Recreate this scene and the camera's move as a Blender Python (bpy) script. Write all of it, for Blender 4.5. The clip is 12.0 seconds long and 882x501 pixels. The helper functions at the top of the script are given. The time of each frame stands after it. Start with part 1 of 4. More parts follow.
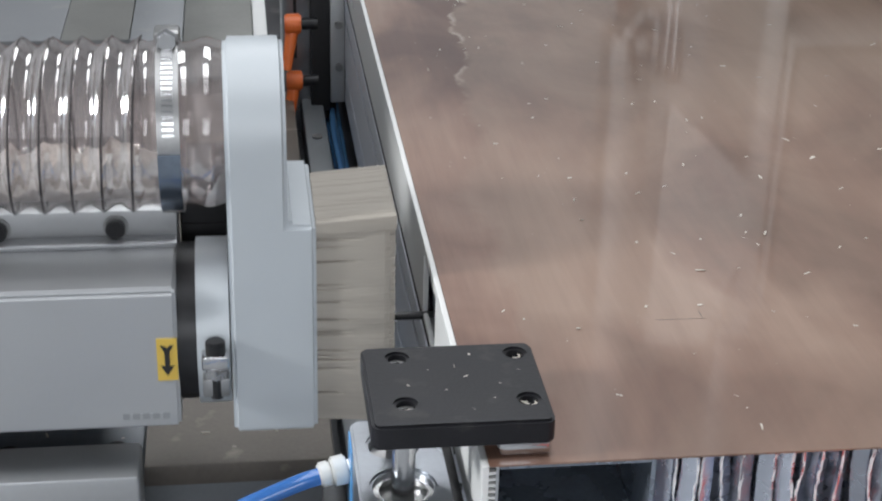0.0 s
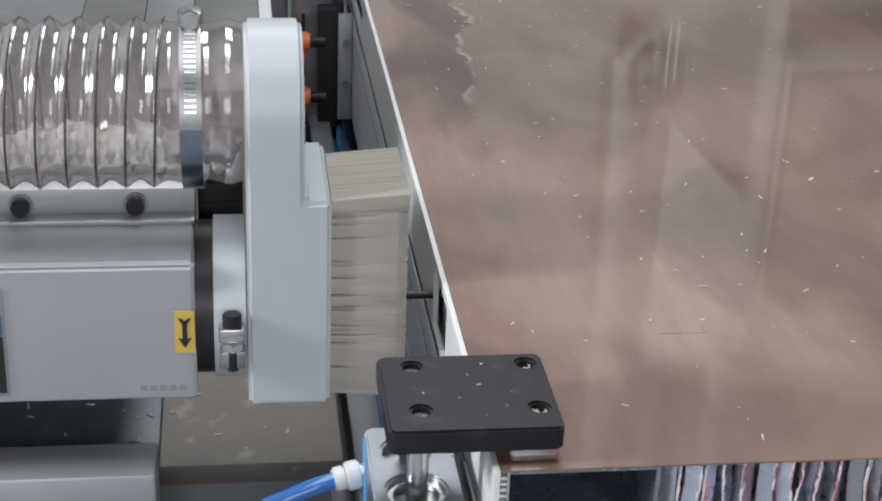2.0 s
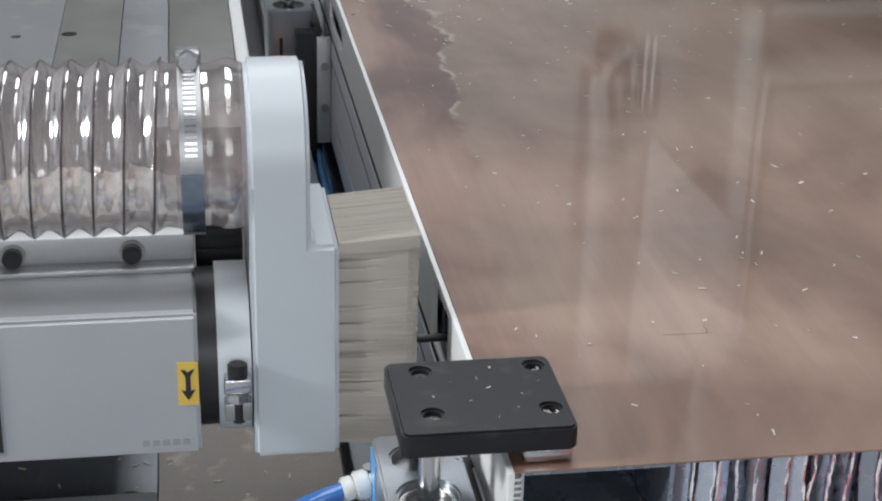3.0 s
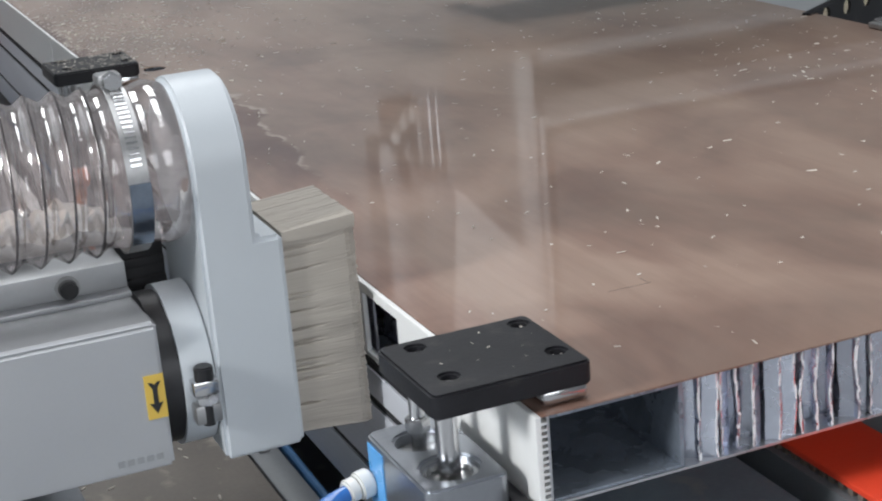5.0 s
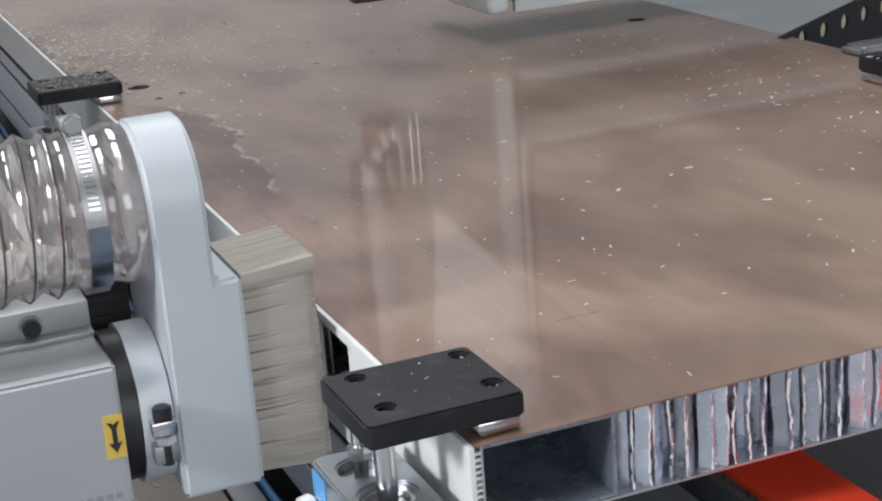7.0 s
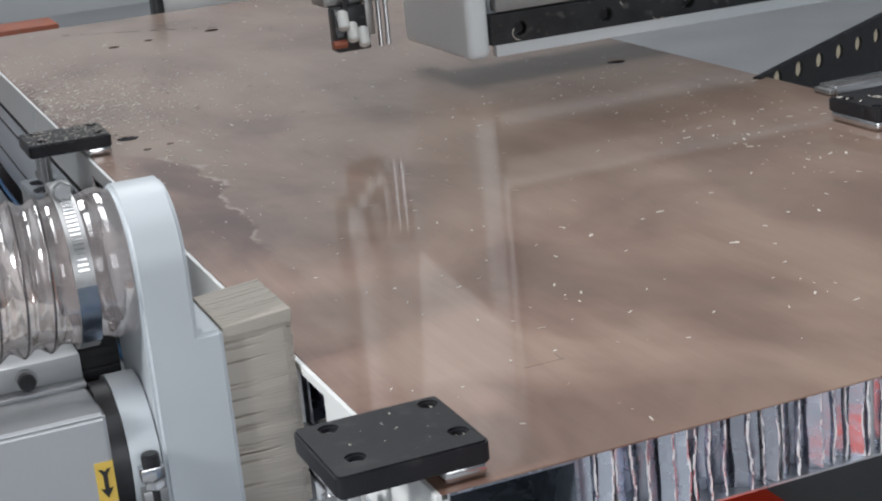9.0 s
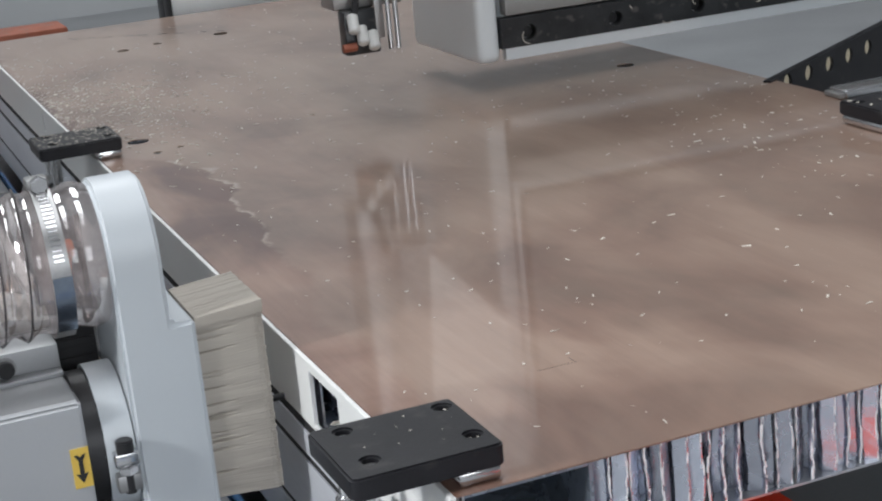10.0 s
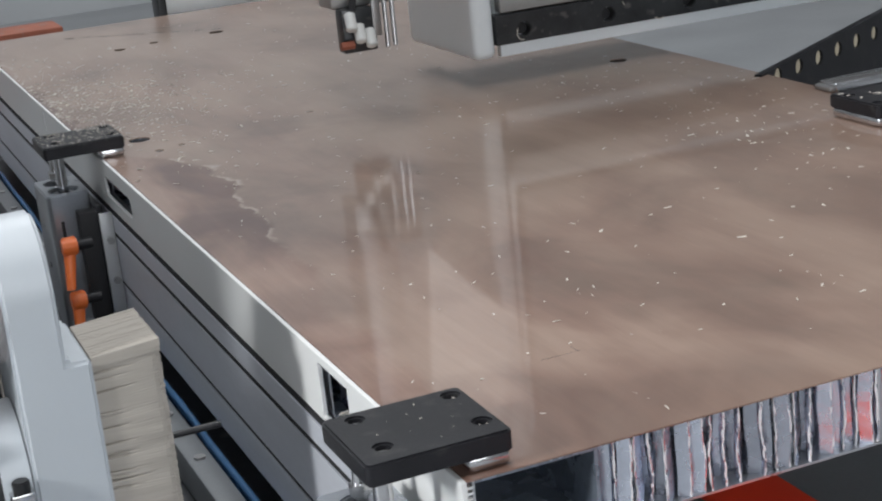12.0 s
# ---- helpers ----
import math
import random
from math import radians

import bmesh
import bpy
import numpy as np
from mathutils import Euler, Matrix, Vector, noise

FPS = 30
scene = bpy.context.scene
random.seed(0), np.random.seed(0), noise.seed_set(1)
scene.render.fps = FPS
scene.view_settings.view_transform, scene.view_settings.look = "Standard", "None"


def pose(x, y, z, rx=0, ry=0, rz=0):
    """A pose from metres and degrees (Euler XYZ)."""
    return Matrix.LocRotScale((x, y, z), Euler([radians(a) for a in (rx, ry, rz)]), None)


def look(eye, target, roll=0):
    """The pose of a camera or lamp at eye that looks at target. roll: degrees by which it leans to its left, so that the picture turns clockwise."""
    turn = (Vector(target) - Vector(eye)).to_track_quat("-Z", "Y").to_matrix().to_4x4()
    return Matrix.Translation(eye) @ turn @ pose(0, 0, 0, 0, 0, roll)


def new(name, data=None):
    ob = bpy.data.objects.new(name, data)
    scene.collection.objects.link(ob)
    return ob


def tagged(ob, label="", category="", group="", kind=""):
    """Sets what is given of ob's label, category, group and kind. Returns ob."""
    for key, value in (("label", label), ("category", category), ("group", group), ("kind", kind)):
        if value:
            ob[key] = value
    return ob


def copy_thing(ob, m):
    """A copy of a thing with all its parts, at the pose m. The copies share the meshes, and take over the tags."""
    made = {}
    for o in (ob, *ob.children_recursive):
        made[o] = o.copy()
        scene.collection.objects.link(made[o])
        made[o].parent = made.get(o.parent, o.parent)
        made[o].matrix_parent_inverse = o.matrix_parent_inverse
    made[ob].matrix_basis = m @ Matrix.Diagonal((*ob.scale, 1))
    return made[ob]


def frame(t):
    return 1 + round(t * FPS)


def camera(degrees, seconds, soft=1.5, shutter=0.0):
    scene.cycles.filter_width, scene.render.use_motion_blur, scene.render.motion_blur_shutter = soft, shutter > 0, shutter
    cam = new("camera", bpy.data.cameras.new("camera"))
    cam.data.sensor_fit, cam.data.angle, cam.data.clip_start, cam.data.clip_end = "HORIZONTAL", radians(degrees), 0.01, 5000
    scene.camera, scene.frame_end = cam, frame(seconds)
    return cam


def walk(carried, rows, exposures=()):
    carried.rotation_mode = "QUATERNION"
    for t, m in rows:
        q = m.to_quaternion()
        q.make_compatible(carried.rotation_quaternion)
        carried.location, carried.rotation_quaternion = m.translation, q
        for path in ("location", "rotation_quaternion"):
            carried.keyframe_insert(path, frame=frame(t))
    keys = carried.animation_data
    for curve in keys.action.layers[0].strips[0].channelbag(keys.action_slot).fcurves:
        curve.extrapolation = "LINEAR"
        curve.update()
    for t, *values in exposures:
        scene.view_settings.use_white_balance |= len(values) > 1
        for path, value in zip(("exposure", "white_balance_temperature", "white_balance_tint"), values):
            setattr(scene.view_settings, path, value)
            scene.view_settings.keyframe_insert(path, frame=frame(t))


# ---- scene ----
PATH = [
    (0, (-0.1134, -0.6646, 1.4434), (0.1277, 1.1205, 0.5743), 1.54),
    (0.5, (-0.1210, -0.6730, 1.4482), (0.1220, 1.1090, 0.5734), 1.52),
    (1, (-0.1230, -0.6802, 1.4451), (0.1237, 1.1071, 0.5821), 2.03),
    (1.5, (-0.1280, -0.6873, 1.4508), (0.1203, 1.1030, 0.5944), 2.49),
    (2, (-0.1300, -0.6930, 1.4547), (0.1224, 1.1002, 0.6057), 2.39),
    (2.5, (-0.1330, -0.6992, 1.4554), (0.1227, 1.0979, 0.6158), 2.30),
    (4.5, (-0.2907, -0.6715, 1.3344), (0.3434, 1.1104, 0.6842), -4.12),
    (5, (-0.3231, -0.6939, 1.3469), (0.3847, 1.0689, 0.7212), -4.65),
    (5.5, (-0.3155, -0.6982, 1.3455), (0.4031, 1.0591, 0.7169), -3.93),
    (6, (-0.3029, -0.7139, 1.3566), (0.3875, 1.0552, 0.7292), -4.33),
    (6.5, (-0.2937, -0.7169, 1.3604), (0.3993, 1.0520, 0.7351), -4.06),
    (7, (-0.2911, -0.7278, 1.3678), (0.4006, 1.0431, 0.7470), -4.38),
    (9, (-0.2800, -0.7636, 1.3893), (0.4134, 1.0191, 0.8051), -5.48),
    (9.5, (-0.2805, -0.7658, 1.3915), (0.4095, 1.0191, 0.8101), -5.59),
    (10, (-0.2852, -0.7624, 1.3895), (0.4032, 1.0239, 0.8103), -5.48),
    (10.5, (-0.2861, -0.7714, 1.3951), (0.3993, 1.0186, 0.8238), -5.59),
    (11, (-0.2974, -0.7773, 1.3933), (0.3979, 1.0045, 0.8089), -5.77),
    (11.5, (-0.3031, -0.7795, 1.3971), (0.3980, 1.0006, 0.8141), -5.81),
    (12, (-0.3065, -0.7843, 1.3979), (0.3943, 0.9948, 0.8116), -5.87),
]
cam = camera(30.6, 12.0, 2.1, 0.4)
SCALE = 1.18  # metres to one unit of the plan; the plan's fixed point is the panel corner at (0, 0, 1)


def W(p):
    """A place of the plan in the world."""
    return Vector((SCALE * p[0], SCALE * p[1], 1 + SCALE * (p[2] - 1)))


walk(cam, [(t, look(eye, target, roll)) for t, eye, target, roll in PATH], [(0, -0.51), (2.7, -0.51), (4.3, -0.42), (7.2, -0.42), (8.8, -0.45), (12, -0.45)])

# ---- light ----
world = bpy.data.worlds.new("sky")
scene.world = world
world.use_nodes = True
wn = world.node_tree.nodes
sky = wn.new("ShaderNodeTexSky")
sky.sky_type = "NISHITA"
sky.sun_disc = False
sky.sun_elevation, sky.sun_rotation = radians(40), radians(250)
wn["Background"].inputs["Strength"].default_value = 0.10
world.node_tree.links.new(sky.outputs[0], wn["Background"].inputs["Color"])


def area_lamp(name, eye, target, sx, sy, watts, colour):
    data = bpy.data.lights.new(name, "AREA")
    data.shape, data.size, data.size_y, data.energy, data.color = "RECTANGLE", sx, sy, watts, colour
    ob = new(name, data)
    ob.matrix_world = look(eye, target)
    return ob


area_lamp("window_bay_west", (-5.7, -0.78, 3.75), (0, 0.1, 1.0), 0.8, 1.3, 400, (0.97, 0.99, 1.0))
area_lamp("window_light_west", (-5.6, 1.6, 3.0), (0, 0.3, 1.0), 3.6, 2.4, 115, (0.84, 0.93, 1.0))
area_lamp("roof_light", (0.2, -0.6, 6.9), (0.2, -0.5, 1.0), 2.5, 5.0, 240, (0.96, 0.98, 1.0))
# added fill that brightens the back floor and wall
area_lamp("roof_fill_back", (0.8, 5.2, 6.9), (0.8, 5.2, 0.0), 2.5, 4.0, 330, (0.96, 0.98, 1.0))
# added fill from behind the camera, for hood front, clamps and core cells
area_lamp("fill_light_south", (-0.5, -6.7, 2.9), (0, 0, 1.0), 5.0, 2.6, 225, (0.95, 0.97, 1.0))


# ---- materials ----
def material(name, colour, rough=0.5, metal=0.0, spot=0.12, scale=30.0, bump=0.1, fine=300.0, coat=0.0, stretch=(1, 1, 1), spec=0.5, wear=None, random_value=0.0):
    """Colour varied at two scales, roughness varied, fine relief."""
    m = bpy.data.materials.new(name)
    m.use_nodes = True
    n, l = m.node_tree.nodes, m.node_tree.links
    b = n["Principled BSDF"]
    tc = n.new("ShaderNodeTexCoord")
    mp = n.new("ShaderNodeMapping")
    mp.inputs["Scale"].default_value = stretch
    l.new(tc.outputs["Object"], mp.inputs[0])
    big = n.new("ShaderNodeTexNoise")
    big.inputs["Scale"].default_value, big.inputs["Detail"].default_value = scale, 6
    small = n.new("ShaderNodeTexNoise")
    small.inputs["Scale"].default_value, small.inputs["Detail"].default_value = fine, 4
    l.new(mp.outputs[0], big.inputs["Vector"])
    l.new(mp.outputs[0], small.inputs["Vector"])
    mix = n.new("ShaderNodeMix")
    mix.data_type = "RGBA"
    lo = [max(0.0, c * (1 - spot)) for c in colour[:3]]
    hi = [min(1.0, c * (1 + spot)) for c in colour[:3]]
    mix.inputs["A"].default_value, mix.inputs["B"].default_value = (*lo, 1), (*hi, 1)
    add = n.new("ShaderNodeMath")
    add.operation = "MULTIPLY_ADD"
    l.new(small.outputs["Fac"], add.inputs[0])
    add.inputs[1].default_value = 0.5
    sub = n.new("ShaderNodeMath")
    sub.operation = "MULTIPLY_ADD"
    l.new(big.outputs["Fac"], sub.inputs[0])
    sub.inputs[1].default_value, sub.inputs[2].default_value = 1.6, -0.55
    l.new(sub.outputs[0], add.inputs[2])
    l.new(add.outputs[0], mix.inputs["Factor"])
    out = mix.outputs["Result"]
    if wear:
        ramp = n.new("ShaderNodeValToRGB")
        ramp.color_ramp.elements[0].position, ramp.color_ramp.elements[1].position = 0.60, 0.70
        wn_ = n.new("ShaderNodeTexNoise")
        wn_.inputs["Scale"].default_value, wn_.inputs["Detail"].default_value = scale * 2.3, 9
        l.new(mp.outputs[0], wn_.inputs["Vector"])
        l.new(wn_.outputs["Fac"], ramp.inputs[0])
        m2 = n.new("ShaderNodeMix")
        m2.data_type = "RGBA"
        m2.inputs["B"].default_value = (*wear, 1)
        l.new(out, m2.inputs["A"])
        l.new(ramp.outputs[0], m2.inputs["Factor"])
        out = m2.outputs["Result"]
    if random_value:
        oi = n.new("ShaderNodeObjectInfo")
        hv = n.new("ShaderNodeHueSaturation")
        mr = n.new("ShaderNodeMapRange")
        mr.inputs["To Min"].default_value, mr.inputs["To Max"].default_value = 1 - random_value, 1 + random_value
        l.new(oi.outputs["Random"], mr.inputs["Value"])
        l.new(mr.outputs[0], hv.inputs["Value"])
        l.new(out, hv.inputs["Color"])
        out = hv.outputs[0]
    l.new(out, b.inputs["Base Color"])
    b.inputs["Metallic"].default_value = metal
    rr = n.new("ShaderNodeMapRange")
    rr.inputs["To Min"].default_value, rr.inputs["To Max"].default_value = max(0.03, rough - 0.1), min(1.0, rough + 0.1)
    l.new(big.outputs["Fac"], rr.inputs["Value"])
    l.new(rr.outputs[0], b.inputs["Roughness"])
    b.inputs["Coat Weight"].default_value = coat
    b.inputs["Specular IOR Level"].default_value = spec
    if bump:
        bp = n.new("ShaderNodeBump")
        bp.inputs["Strength"].default_value, bp.inputs["Distance"].default_value = bump, 0.001
        l.new(small.outputs["Fac"], bp.inputs["Height"])
        l.new(bp.outputs[0], b.inputs["Normal"])
    return m


def veneer_material():
    m = bpy.data.materials.new("veneer")
    m.use_nodes = True
    n, l = m.node_tree.nodes, m.node_tree.links
    b = n["Principled BSDF"]
    tc = n.new("ShaderNodeTexCoord")

    def noise_at(stretch, scale, detail=6, rough=0.55, dist=0.0, turn=0.0):
        mp = n.new("ShaderNodeMapping")
        mp.inputs["Scale"].default_value = stretch
        mp.inputs["Rotation"].default_value = (0, 0, turn)
        l.new(tc.outputs["Object"], mp.inputs[0])
        t = n.new("ShaderNodeTexNoise")
        t.inputs["Scale"].default_value, t.inputs["Detail"].default_value = scale, detail
        t.inputs["Roughness"].default_value, t.inputs["Distortion"].default_value = rough, dist
        l.new(mp.outputs[0], t.inputs["Vector"])
        return t.outputs["Fac"]

    def ramp(fac, stops):
        r = n.new("ShaderNodeValToRGB")
        e = r.color_ramp.elements
        e[0].position, e[0].color = stops[0][0], (*stops[0][1], 1)
        e[1].position, e[1].color = stops[-1][0], (*stops[-1][1], 1)
        for p, c in stops[1:-1]:
            k = e.new(p)
            k.color = (*c, 1)
        l.new(fac, r.inputs[0])
        return r.outputs[0]

    def blend(a, c, fac, kind="MIX"):
        x = n.new("ShaderNodeMix")
        x.data_type, x.blend_type = "RGBA", kind
        for s, v in (("A", a), ("B", c), ("Factor", fac)):
            if isinstance(v, (int, float)):
                x.inputs[s].default_value = v
            elif isinstance(v, tuple):
                x.inputs[s].default_value = (*v, 1)
            else:
                l.new(v, x.inputs[s])
        return x.outputs["Result"]

    def math_(op, a, c=None, d=None):
        x = n.new("ShaderNodeMath")
        x.operation = op
        for k, v in enumerate((a, c, d)):
            if v is None:
                continue
            if isinstance(v, (int, float)):
                x.inputs[k].default_value = v
            else:
                l.new(v, x.inputs[k])
        return x.outputs[0]

    sep = n.new("ShaderNodeSeparateXYZ")
    l.new(tc.outputs["Object"], sep.inputs[0])
    patches = noise_at((1.0, 0.6, 1), 6.0, 4, 0.5, 0.5, 0.25)
    base = ramp(patches, [(0.40, (0.135, 0.064, 0.044)), (0.50, (0.232, 0.132, 0.096)), (0.60, (0.325, 0.210, 0.158))])
    grain = noise_at((1.0, 0.05, 1), 130.0, 8, 0.7, 0.3, 0.06)
    base = blend(base, ramp(grain, [(0.3, (0.86, 0.84, 0.83)), (0.7, (1.10, 1.10, 1.09))]), 0.75, "MULTIPLY")
    streak = noise_at((1.0, 0.10, 1), 24.0, 5, 0.6, 0.8, 0.1)
    base = blend(base, ramp(streak, [(0.35, (0.82, 0.76, 0.74)), (0.6, (1.08, 1.08, 1.08))]), 0.75, "MULTIPLY")
    # knots, and two broad darker patches near the x = 0 edge
    for kx, ky, kr in ((0.384, 0.334, 0.020), (0.187, 0.158, 0.014), (0.290, 0.144, 0.018), (0.184, 0.228, 0.024), (0.46, 0.25, 0.015), (0.33, 0.60, 0.03), (0.034, 0.50, 0.060), (0.045, 0.28, 0.045), (0.279, 0.151, 0.016), (0.093, 0.5565, 0.008)):
        mp = n.new("ShaderNodeMapping")
        mp.inputs["Location"].default_value = (-kx * SCALE, -ky * SCALE * 0.6, 0)
        mp.inputs["Scale"].default_value = (1, 0.6, 0)
        l.new(tc.outputs["Object"], mp.inputs[0])
        ln = n.new("ShaderNodeVectorMath")
        ln.operation = "LENGTH"
        l.new(mp.outputs[0], ln.inputs[0])
        spot = math_("ADD", ln.outputs["Value"], math_("MULTIPLY", streak, 0.02))
        base = blend(base, (0.62, 0.55, 0.52), ramp(spot, [(0.012, (0.85, 0.85, 0.85)), (0.012 + kr * SCALE, (0, 0, 0))]), "MULTIPLY")
    # film of dust, with a torn border along the edge
    fine = noise_at((1, 1, 1), 15.0, 5, 0.52)
    yy = n.new("ShaderNodeMapRange")
    yy.inputs["From Min"].default_value, yy.inputs["From Max"].default_value = 0.30 * SCALE, 0.86 * SCALE
    l.new(sep.outputs["Y"], yy.inputs["Value"])
    tear = ramp(yy.outputs[0], [(v, (c, c, c)) for v, c in ((0.0, 0.36), (0.15, 0.48), (0.32, 0.58), (0.40, 0.65), (0.57, 0.70), (0.63, 0.82), (0.80, 0.74), (0.90, 0.50), (1.0, 0.1))])
    side = math_("SUBTRACT", sep.outputs["X"], math_("MULTIPLY", tear, 0.1 * SCALE))
    side = math_("ADD", side, math_("MULTIPLY_ADD", fine, 0.075, -0.0375))
    film = ramp(math_("MULTIPLY_ADD", side, 10.0, 0.5), [(0.45, (0, 0, 0)), (0.56, (1, 1, 1))])
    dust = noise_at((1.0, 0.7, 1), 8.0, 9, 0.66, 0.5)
    # apart from the film, the veneer colour gets paler with growing x
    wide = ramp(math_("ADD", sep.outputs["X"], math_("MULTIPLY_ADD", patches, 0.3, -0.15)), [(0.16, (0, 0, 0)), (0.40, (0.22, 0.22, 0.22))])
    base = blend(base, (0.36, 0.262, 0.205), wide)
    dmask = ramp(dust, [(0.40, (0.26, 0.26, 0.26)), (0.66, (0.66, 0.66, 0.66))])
    # reflected light painted into the dust colour, stronger with growing y
    far_sheen = ramp(math_("MULTIPLY", sep.outputs["Y"], 0.8), [(0.10, (0.50, 0.50, 0.50)), (0.75, (1, 1, 1))])
    base = blend(base, (0.385, 0.292, 0.225), blend(blend(film, dmask, 1.0, "MULTIPLY"), far_sheen, 1.0, "MULTIPLY"))
    rim = ramp(math_("MULTIPLY_ADD", side, 10.0, 0.5), [(0.46, (0, 0, 0)), (0.50, (0.75, 0.75, 0.75)), (0.56, (0, 0, 0))])
    rgate = ramp(noise_at((1, 1, 1), 22.0, 3), [(0.44, (0, 0, 0)), (0.56, (0.9, 0.9, 0.9))])
    rfar = ramp(math_("MULTIPLY", sep.outputs["Y"], 1.0), [(0.50, (0, 0, 0)), (0.60, (1, 1, 1))])
    base = blend(base, (0.56, 0.48, 0.40), blend(blend(rim, rgate, 1.0, "MULTIPLY"), rfar, 1.0, "MULTIPLY"))
    speck = n.new("ShaderNodeTexVoronoi")
    speck.inputs["Scale"].default_value = 95.0
    l.new(tc.outputs["Object"], speck.inputs["Vector"])
    sm = ramp(speck.outputs["Distance"], [(0.04, (1, 1, 1)), (0.09, (0, 0, 0))])
    gate = ramp(noise_at((1, 1, 1), 40.0, 2), [(0.58, (0, 0, 0)), (0.62, (0.5, 0.5, 0.5))])
    base = blend(base, (0.5, 0.44, 0.36), blend(sm, gate, 1.0, "MULTIPLY"))
    l.new(base, b.inputs["Base Color"])
    b.inputs["Coat Weight"].default_value, b.inputs["Coat Roughness"].default_value = 0.9, 0.05
    b.inputs["Coat IOR"].default_value = 1.58
    haze = ramp(math_("ADD", math_("MULTIPLY", sep.outputs["Y"], 0.8), math_("MULTIPLY_ADD", dust, 0.3, -0.15)), [(0.50, (0.05, 0.05, 0.05)), (0.80, (0.20, 0.20, 0.20))])
    l.new(haze, b.inputs["Coat Roughness"])
    rough = n.new("ShaderNodeMapRange")
    rough.inputs["To Min"].default_value, rough.inputs["To Max"].default_value = 0.36, 0.6
    l.new(dust, rough.inputs["Value"])
    l.new(rough.outputs[0], b.inputs["Roughness"])
    b.inputs["Specular IOR Level"].default_value = 0.55
    bp = n.new("ShaderNodeBump")
    bp.inputs["Strength"].default_value, bp.inputs["Distance"].default_value = 0.12, 0.0006
    l.new(grain, bp.inputs["Height"])
    l.new(bp.outputs[0], b.inputs["Normal"])
    return m


def clear_plastic():
    m = bpy.data.materials.new("clear_hose")
    m.use_nodes = True
    n, l = m.node_tree.nodes, m.node_tree.links
    b = n["Principled BSDF"]
    b.inputs["Base Color"].default_value = (0.56, 0.49, 0.48, 1)
    b.inputs["Roughness"].default_value = 0.07
    b.inputs["IOR"].default_value = 1.8
    b.inputs["Specular IOR Level"].default_value = 1.0
    tr = n.new("ShaderNodeBsdfTransparent")
    tr.inputs["Color"].default_value = (0.94, 0.90, 0.89, 1)
    mx = n.new("ShaderNodeMixShader")
    tc = n.new("ShaderNodeTexCoord")
    ns = n.new("ShaderNodeTexNoise")
    ns.inputs["Scale"].default_value, ns.inputs["Detail"].default_value = 60, 6
    mr = n.new("ShaderNodeMapRange")
    mr.inputs["From Min"].default_value, mr.inputs["From Max"].default_value = 0.35, 0.65
    mr.inputs["To Min"].default_value, mr.inputs["To Max"].default_value = 0.20, 0.46
    l.new(tc.outputs["Object"], ns.inputs["Vector"])
    l.new(ns.outputs["Fac"], mr.inputs["Value"])
    l.new(mr.outputs[0], mx.inputs[0])
    l.new(tr.outputs[0], mx.inputs[1])
    l.new(b.outputs[0], mx.inputs[2])
    bp = n.new("ShaderNodeBump")
    bp.inputs["Strength"].default_value, bp.inputs["Distance"].default_value = 0.12, 0.002
    l.new(ns.outputs["Fac"], bp.inputs["Height"])
    l.new(bp.outputs[0], b.inputs["Normal"])
    fr = n.new("ShaderNodeFresnel")
    fr.inputs["IOR"].default_value = 1.75
    gl = n.new("ShaderNodeBsdfGlossy")
    gl.inputs["Roughness"].default_value = 0.10
    l.new(bp.outputs[0], gl.inputs["Normal"])
    top = n.new("ShaderNodeMixShader")
    less = n.new("ShaderNodeMath")
    less.operation = "MULTIPLY"
    less.inputs[1].default_value = 0.42
    l.new(fr.outputs[0], less.inputs[0])
    l.new(less.outputs[0], top.inputs[0])
    l.new(mx.outputs[0], top.inputs[1])
    l.new(gl.outputs[0], top.inputs[2])
    l.new(top.outputs[0], n["Material Output"].inputs["Surface"])
    return m


VENEER = veneer_material()
PLY = material("ply_edge", (0.36, 0.27, 0.19), 0.7, spot=0.25, scale=60, stretch=(0.2, 0.2, 3))
WHITE_BOARD = material("white_board", (0.80, 0.80, 0.79), 0.46, spot=0.03, scale=12, bump=0.03)
PAINT = material("powder_coat", (0.50, 0.535, 0.565), 0.38, spot=0.035, scale=14, bump=0.12, fine=900)
MOTOR = material("motor_shell", (0.445, 0.455, 0.47), 0.42, 0.35, spot=0.05, scale=10, bump=0.05, fine=700)
MOTOR_DARK = material("dark_flange", (0.022, 0.022, 0.024), 0.4, 0.3, spot=0.3, scale=30)
BLACK = material("black_anodised", (0.013, 0.013, 0.016), 0.42, 0.1, spec=0.35, spot=0.35, scale=26, bump=0.12, fine=500, wear=(0.030, 0.029, 0.030))
RUBBER = material("black_rubber", (0.018, 0.018, 0.020), 0.75, spot=0.3)
STEEL = material("bright_steel", (0.62, 0.62, 0.63), 0.2, 1.0, spot=0.08, scale=40, bump=0.04)
DULL_STEEL = material("dull_steel", (0.36, 0.36, 0.36), 0.42, 0.9, spot=0.2, scale=22, bump=0.1)
ALU = material("extruded_aluminium", (0.72, 0.74, 0.80), 0.45, 0.35, spot=0.1, scale=18, bump=0.06, stretch=(1, 0.15, 1))
CYL = material("cylinder_aluminium", (0.34, 0.36, 0.39), 0.3, 0.85, spot=0.15, scale=24, bump=0.08)
BLUE_STEEL = material("blued_steel", (0.23, 0.27, 0.33), 0.2, 1.0, spot=0.3, scale=60, bump=0.15, fine=120)
BEAM_GREY = material("beam_grey", (0.26, 0.255, 0.25), 0.5, 0.1, spot=0.15, scale=14)
